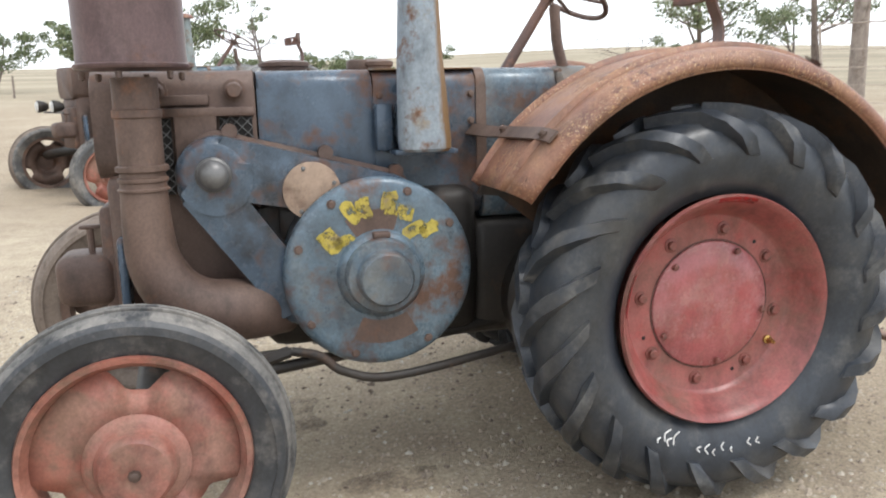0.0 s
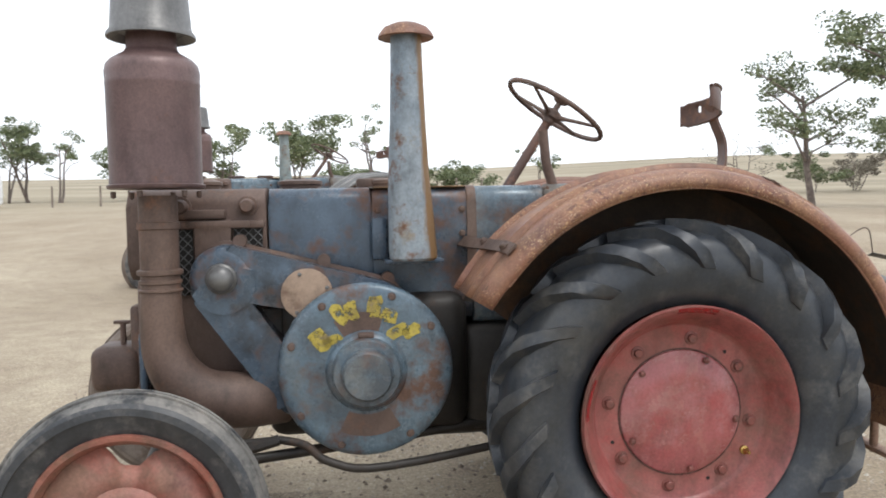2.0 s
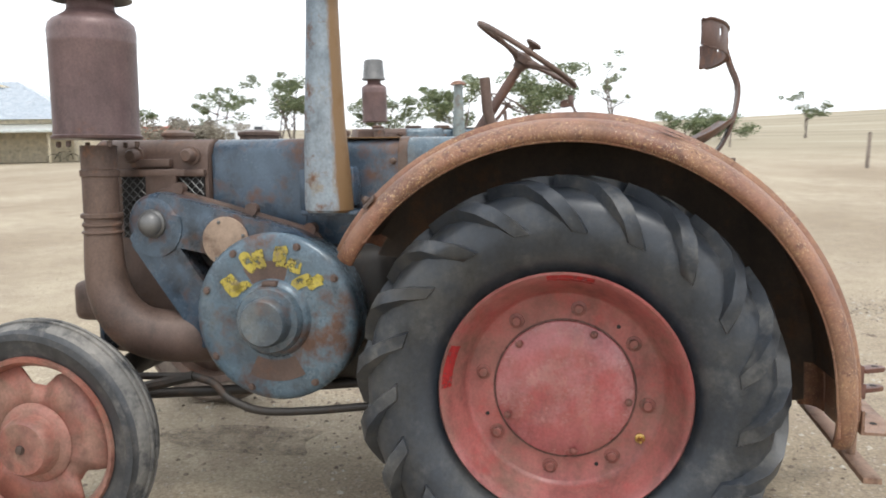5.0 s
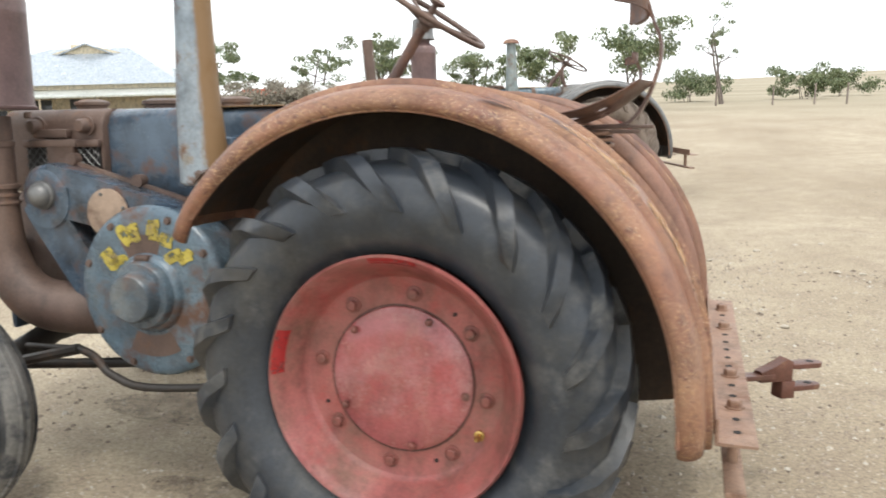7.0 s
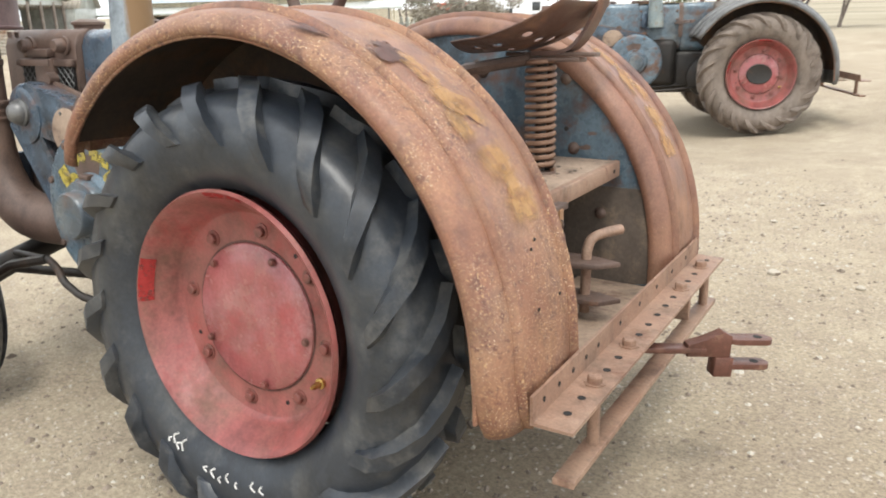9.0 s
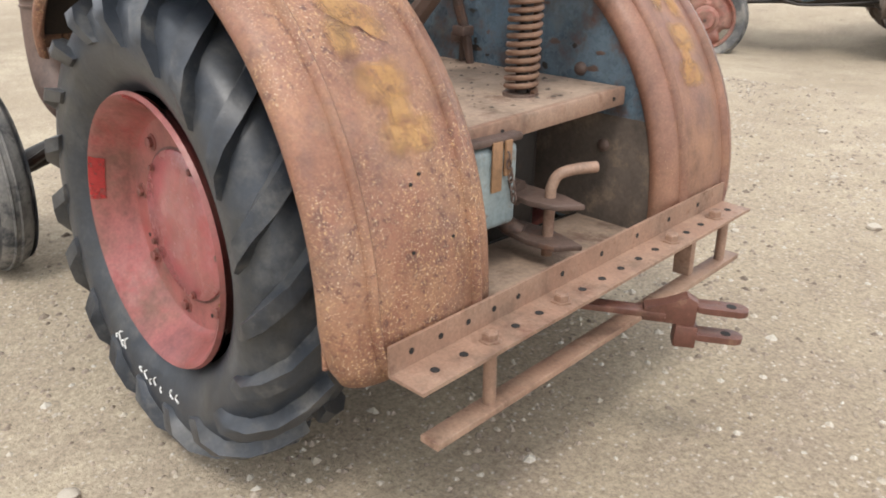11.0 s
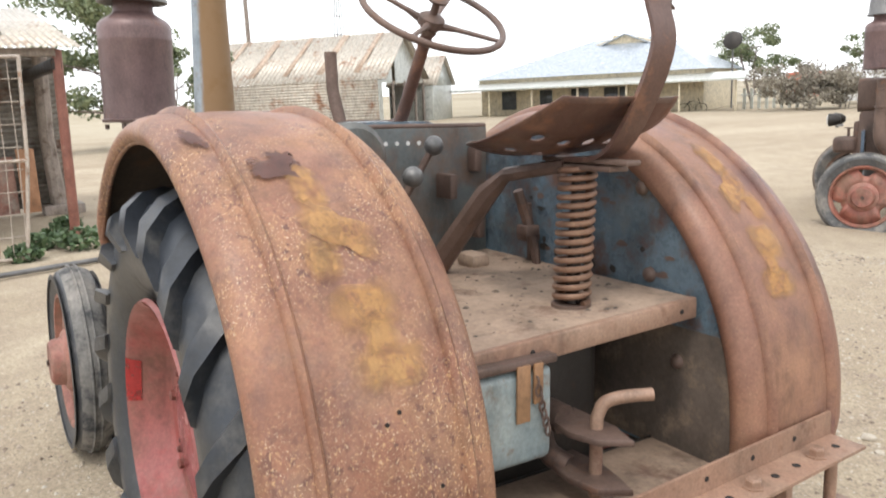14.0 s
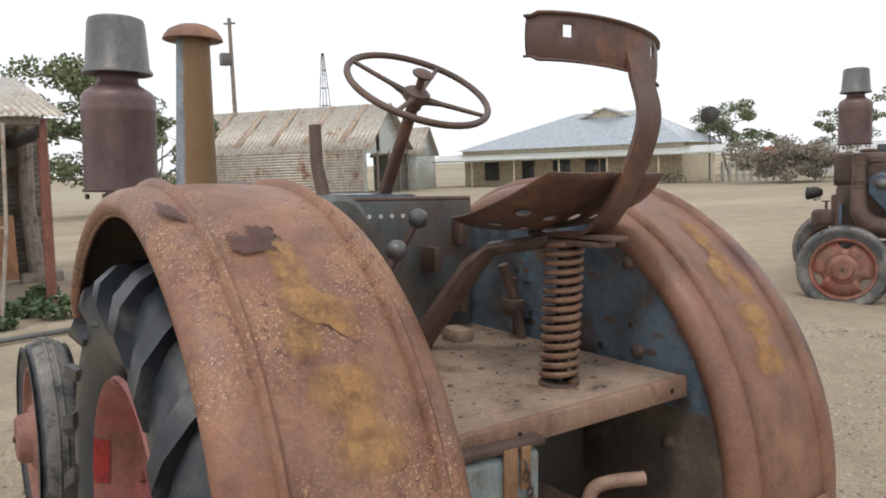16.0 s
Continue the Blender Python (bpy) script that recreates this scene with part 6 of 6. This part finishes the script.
bike = thing("bicycle", "small bicycle leaning at the house wall", "bicycle", at=HM @ pose(HW - 3.6, 1.8, 0.1))
for x in (0, 1.0):
    part("wheel", tube([(x + 0.33 * math.cos(a), 0, 0.36 + 0.33 * math.sin(a)) for a in np.linspace(0, 2 * math.pi, 24, endpoint=False)], 0.025, 6, closed=True), DARK, bike)
part("frame", tube([(0, 0, 0.36), (0.3, 0, 0.8), (0.85, 0, 0.85), (0.5, 0, 0.35), (0.3, 0, 0.8)], 0.025, 6), DARK, bike)
part("handlebar", tube([(1.0, 0, 0.36), (0.85, 0, 0.95), (0.75, 0.1, 1.0)], 0.02, 6), DARK, bike)

# picket fence at the house
fence = thing("picket_fence", "short pale paling fence beside the house", "fence")
for k in range(9):
    p = Vector((-26.6, 38.3, 0)) + Vector((0.62, 0.35, 0)) * k * 0.55
    part("paling", rbox(p.x - 0.09, p.x + 0.09, p.y - 0.03, p.y + 0.03, -0.3, 1.15, 0.01), EAVE, fence)
part("rail", tube([(-26.8, 38.2, 0.8), (-23.6, 40.1, 0.8)], 0.04, 6), EAVE, fence)

# shipping container and caravan
cont = thing("shipping_container", "orange-red shipping container with ribbed sides", "container", at=pose(-37.3, 63.3, -0.45, 0, 0, 30.7))
part("body", rbox(-3.0, 3.0, 0, 2.4, 0.1, 2.5, 0.02), ORANGE, cont)
for k in range(20):
    part("rib", rbox(-2.95 + 0.3 * k, -2.82 + 0.3 * k, -0.04, 0, 0.15, 2.45, 0.005), ORANGE, cont)
part("door_bar", tube([(0.2, -0.06, 0.2), (0.2, -0.06, 2.4)], 0.03, 6), WHITE, cont)
van = thing("caravan", "white caravan with small dark windows", "caravan", at=pose(-21.8, 43.8, -0.25, 0, 0, 26))
part("body", prism(rounded(-2.0, 2.0, 0.45, 2.25, 0.22), 0, 2.1, "xz", 0.04), CARAVAN, van)
for x, z, w, h in ((1.0, 1.55, 0.5, 0.5), (1.0, 1.0, 0.5, 0.35), (-0.6, 1.3, 0.4, 0.4)):
    part("window", rbox(x, x + w, -0.012, -0.002, z, z + h, 0.004), GLASS_DARK, van)
for x in (-0.6, 0.4):
    part("wheel", lathe([(0, -0.03), (0.30, -0.03), (0.32, 0.0), (0.32, 0.16), (0, 0.16)], (x, 0, 0.32), "y", 18), RUBBER, van)

# power pole and wind pump
pole = thing("power_pole", "tall timber power pole with a transformer", "pole", at=pose(-49.95, 18.05, -0.3))
part("shaft", tube([(0, 0, 0), (0, 0, 12.0)], [0.17, 0.12], 10), WOOD, pole)
part("transformer", rbox(-0.3, 0.3, -0.75, -0.2, 8.9, 9.7, 0.05), GREY, pole)
part("insulator", tube([(0, -0.4, 11.6), (0, 0.4, 11.7)], 0.06, 6), GREY, pole)
mill = thing("wind_pump_mast", "thin lattice mast far off", "mast", at=pose(-106.1, 51.9, 0))
for sx, sy in ((-1, -1), (1, -1), (1, 1), (-1, 1)):
    part("leg", tube([(sx * 1.2, sy * 1.2, 0), (sx * 0.12, sy * 0.12, 18.5)], 0.06, 5), GREY, mill)
for k in range(6):
    z = 3 + 2.6 * k
    w = 1.2 - 1.08 * z / 18.5
    part("brace", tube([(-w, -w, z), (w, -w, z), (w, w, z), (-w, w, z)], 0.04, 4, closed=True), GREY, mill)

# trees, near to far
tree("gum_tree", "leaning gum tree with sparse grey-green foliage", 9.0, 3.4, 11, 2, 0.3, 56, 80, 0.18, 0.1, at=(22.4, 26.2))
tree("gum_tree", "gum tree with a thick pinkish trunk and open crown", 6.6, 3.0, 12, 1, 0.3, 40, 80, 0.17, 0.1, at=(19.0, 29.0))
tree("gum_tree", "dark gum tree with an open crown", 6.4, 3.6, 13, 2, 0.3, 40, 80, 0.20, 0.1, at=(37.0, 45.0))
tree("bush", "low green bush on the paddock edge", 3.0, 2.4, 14, 3, 0.1, 30, 90, 0.18, at=(31.0, 47.7))
tree("bush", "low scrubby bush beside the gums", 2.8, 2.6, 15, 3, 0.1, 30, 90, 0.18, mat=LEAF_GREY, at=(36.2, 50.5))
tree("dead_shrub", "half-dead shrub with bare grey branches", 4.0, 4.2, 16, 3, 0.1, 10, 40, 0.15, 0.4, mat=LEAF_GREY, at=(26.0, 48.5))
tree("gum_tree", "broad spreading gum tree on the plain", 5.2, 3.4, 17, 2, 0.35, 44, 110, 0.20, at=(-4.2, 47.6))
tree("gum_tree", "tall thin gum tree with few leaves", 6.6, 1.9, 18, 2, 0.45, 16, 60, 0.17, 0.2, at=(1.6, 57.6))
tree("gum_tree", "small gum tree with an open crown", 5.2, 2.0, 19, 2, 0.4, 18, 60, 0.17, 0.2, at=(-20.2, 54.2))
tree("gum_tree", "bushy gum tree on the plain", 4.6, 2.8, 20, 2, 0.2, 40, 100, 0.20, at=(-15.7, 55.4))
tree("gum_tree", "bushy gum tree by the caravan", 5.6, 2.6, 22, 2, 0.25, 30, 90, 0.20, 0.1, at=(-28.0, 53.0))
tree("gum_tree", "small round gum tree behind the yard", 4.2, 2.4, 23, 2, 0.25, 36, 100, 0.18, at=(-7.6, 42.0))
tree("gum_tree", "sparse gum tree behind the yard", 5.0, 2.2, 24, 2, 0.4, 18, 60, 0.18, 0.2, at=(-23.9, 55.5))
tree("gum_tree", "green gum tree behind the house", 5.2, 3.0, 25, 2, 0.3, 44, 110, 0.20, at=(-33.0, 47.6))
tree("gum_tree", "dense dark tree behind the lean-to", 6.0, 3.4, 26, 2, 0.15, 60, 120, 0.20, at=(-31.0, 6.2))
tree("gum_tree", "dense dark tree behind the lean-to", 5.4, 3.0, 27, 2, 0.15, 50, 120, 0.20, at=(-35.0, 8.6))
tree("gum_tree", "gum tree behind the container", 6.4, 3.0, 28, 2, 0.3, 34, 90, 0.20, at=(-22.8, 56.0))
tree("scrub", "large dry grey scrub by the container", 1.9, 2.8, 29, 4, 0.05, 50, 120, 0.16, mat=LEAF_GREY, at=(-22.0, 37.2))
tree("scrub", "dry grey scrub beside the fence", 1.6, 2.2, 30, 4, 0.05, 34, 110, 0.16, mat=LEAF_GREY, at=(-20.8, 38.6))
tree("bush", "low dark bush on the far plain", 2.2, 2.6, 31, 4, 0.05, 40, 100, 0.20, at=(8.0, 68.0))
tree("bush", "low dark bush on the far plain", 2.4, 3.0, 32, 4, 0.05, 40, 100, 0.20, at=(12.0, 77.0))
tree("bush", "low dark bush on the far plain", 2.2, 3.0, 33, 4, 0.05, 40, 100, 0.20, at=(-1.0, 66.0))
tree("gum_tree", "distant small gum on the plain", 4.2, 2.0, 34, 2, 0.4, 20, 60, 0.2, at=(20.0, 80.0))
tree("gum_tree", "small bare tree by the iron shed", 5.0, 2.0, 35, 3, 0.2, 8, 20, 0.15, 0.6, at=(-47.5, 11.6))
for x, y, h in ((4.6, 52.6, 1.2), (7.0, 52.4, 1.3), (8.8, 52.3, 1.3), (1.2, 53.0, 1.1), (13.6, 23.0, 1.2), (11.2, 25.0, 1.2), (17.4, 20.6, 1.2), (9.0, 26.0, 1.2), (-12.5, 46.0, 1.2), (-15.0, 45.5, 1.2), (-17.5, 45.0, 1.2)):
    post = part("fence_post", tube([(x, y, rise(x, y) - 0.05), (x + 0.03, y, rise(x, y) + h)], [0.07, 0.055], 7), WOOD, None)
    tagged(post, "grey timber fence post on the paddock edge", "post", "fence posts")
# gate and timber post near the gums
g2 = thing("wire_gate", "leaning tube-framed wire panel", "gate")
part("frame", tube([(6.55, 6.95, 0.0), (6.35, 7.1, 2.0), (7.2, 6.3, 2.05), (7.4, 6.15, 0.0)], 0.02, 8), WIRE, g2)
for k in range(7):
    f = 0.12 + 0.12 * k
    part("cross_wire", tube([(6.55 - 0.2 * f, 6.95 + 0.15 * f, 2.0 * f), (7.4 - 0.2 * f, 6.15 + 0.15 * f, 2.0 * f)], 0.005, 5), WIRE, g2)
big = part("timber_post", tube([(7.2, 7.2, -0.05), (7.15, 7.25, 2.6)], [0.13, 0.11], 10), WOOD, None)
tagged(big, "thick grey timber post at the paddock gate", "post", "fence posts")

# scrap heap beyond the rear wheel
rn = random.Random(8)
scrap_mats = (BROWN, DARK, GREY, IRON_RED)
for k in range(14):
    x, y = 5.6 + rn.uniform(-0.6, 1.6), 7.9 + rn.uniform(-0.9, 0.9)
    a, ln2 = rn.uniform(0, 3.1), rn.uniform(0.4, 1.1)
    z = 0.03 + 0.05 * (k % 4)
    ob = part("scrap_bar", tube([(x - ln2 / 2 * math.cos(a), y - ln2 / 2 * math.sin(a), z), (x, y, z + rn.uniform(0, 0.08)), (x + ln2 / 2 * math.cos(a), y + ln2 / 2 * math.sin(a), z)], rn.uniform(0.012, 0.04), 7), scrap_mats[k % 4], None)
    tagged(ob, "rusty bent bar in a scrap heap", "scrap", "scrap heap")
for k in range(5):
    x, y = 5.9 + rn.uniform(-0.5, 1.3), 7.9 + rn.uniform(-0.7, 0.7)
    ob = part("scrap_plate", rbox(-0.35, 0.35, -0.2, 0.2, 0, 0.012, 0.003, m=pose(x, y, 0.06 + 0.05 * k, rn.uniform(-12, 12), rn.uniform(-12, 12), rn.uniform(0, 180))), scrap_mats[(k + 1) % 4], None)
    tagged(ob, "flat rusty plate in a scrap heap", "scrap", "scrap heap")
wire = part("wire_coil", tube(curve([(5.3, 7.6, 0.15), (5.2, 7.7, 0.55), (5.5, 7.8, 0.62), (5.45, 7.7, 0.3), (5.9, 7.8, 0.5), (6.4, 7.9, 0.72), (6.6, 8.0, 0.3)], 6), 0.009, 6), BROWN, None)
tagged(wire, "loose loop of rusty wire on a scrap heap", "wire", "scrap heap")
drum2 = part("red_bowl", lathe([(0, 0.55), (0.35, 0.48), (0.5, 0.2), (0.5, 0.0), (0.46, 0.0)], (16.6, 27.6, 0), "z", 20), PINK, None)
tagged(drum2, "upturned faded red bowl on the ground", "bowl")
for k in range(16):
    x, y = 13.6 + rn.uniform(-2.4, 2.6), 27.2 + rn.uniform(-0.8, 0.8)
    ob = part("timber_scrap", rbox(-0.4, 0.4, -0.06, 0.06, 0, 0.06, 0.01, m=pose(x, y, 0, 0, 0, rn.uniform(-40, 40))), WOOD if k % 3 else WHITE, None)
    tagged(ob, "short timber offcut lying on the ground", "timber", "timber offcuts")
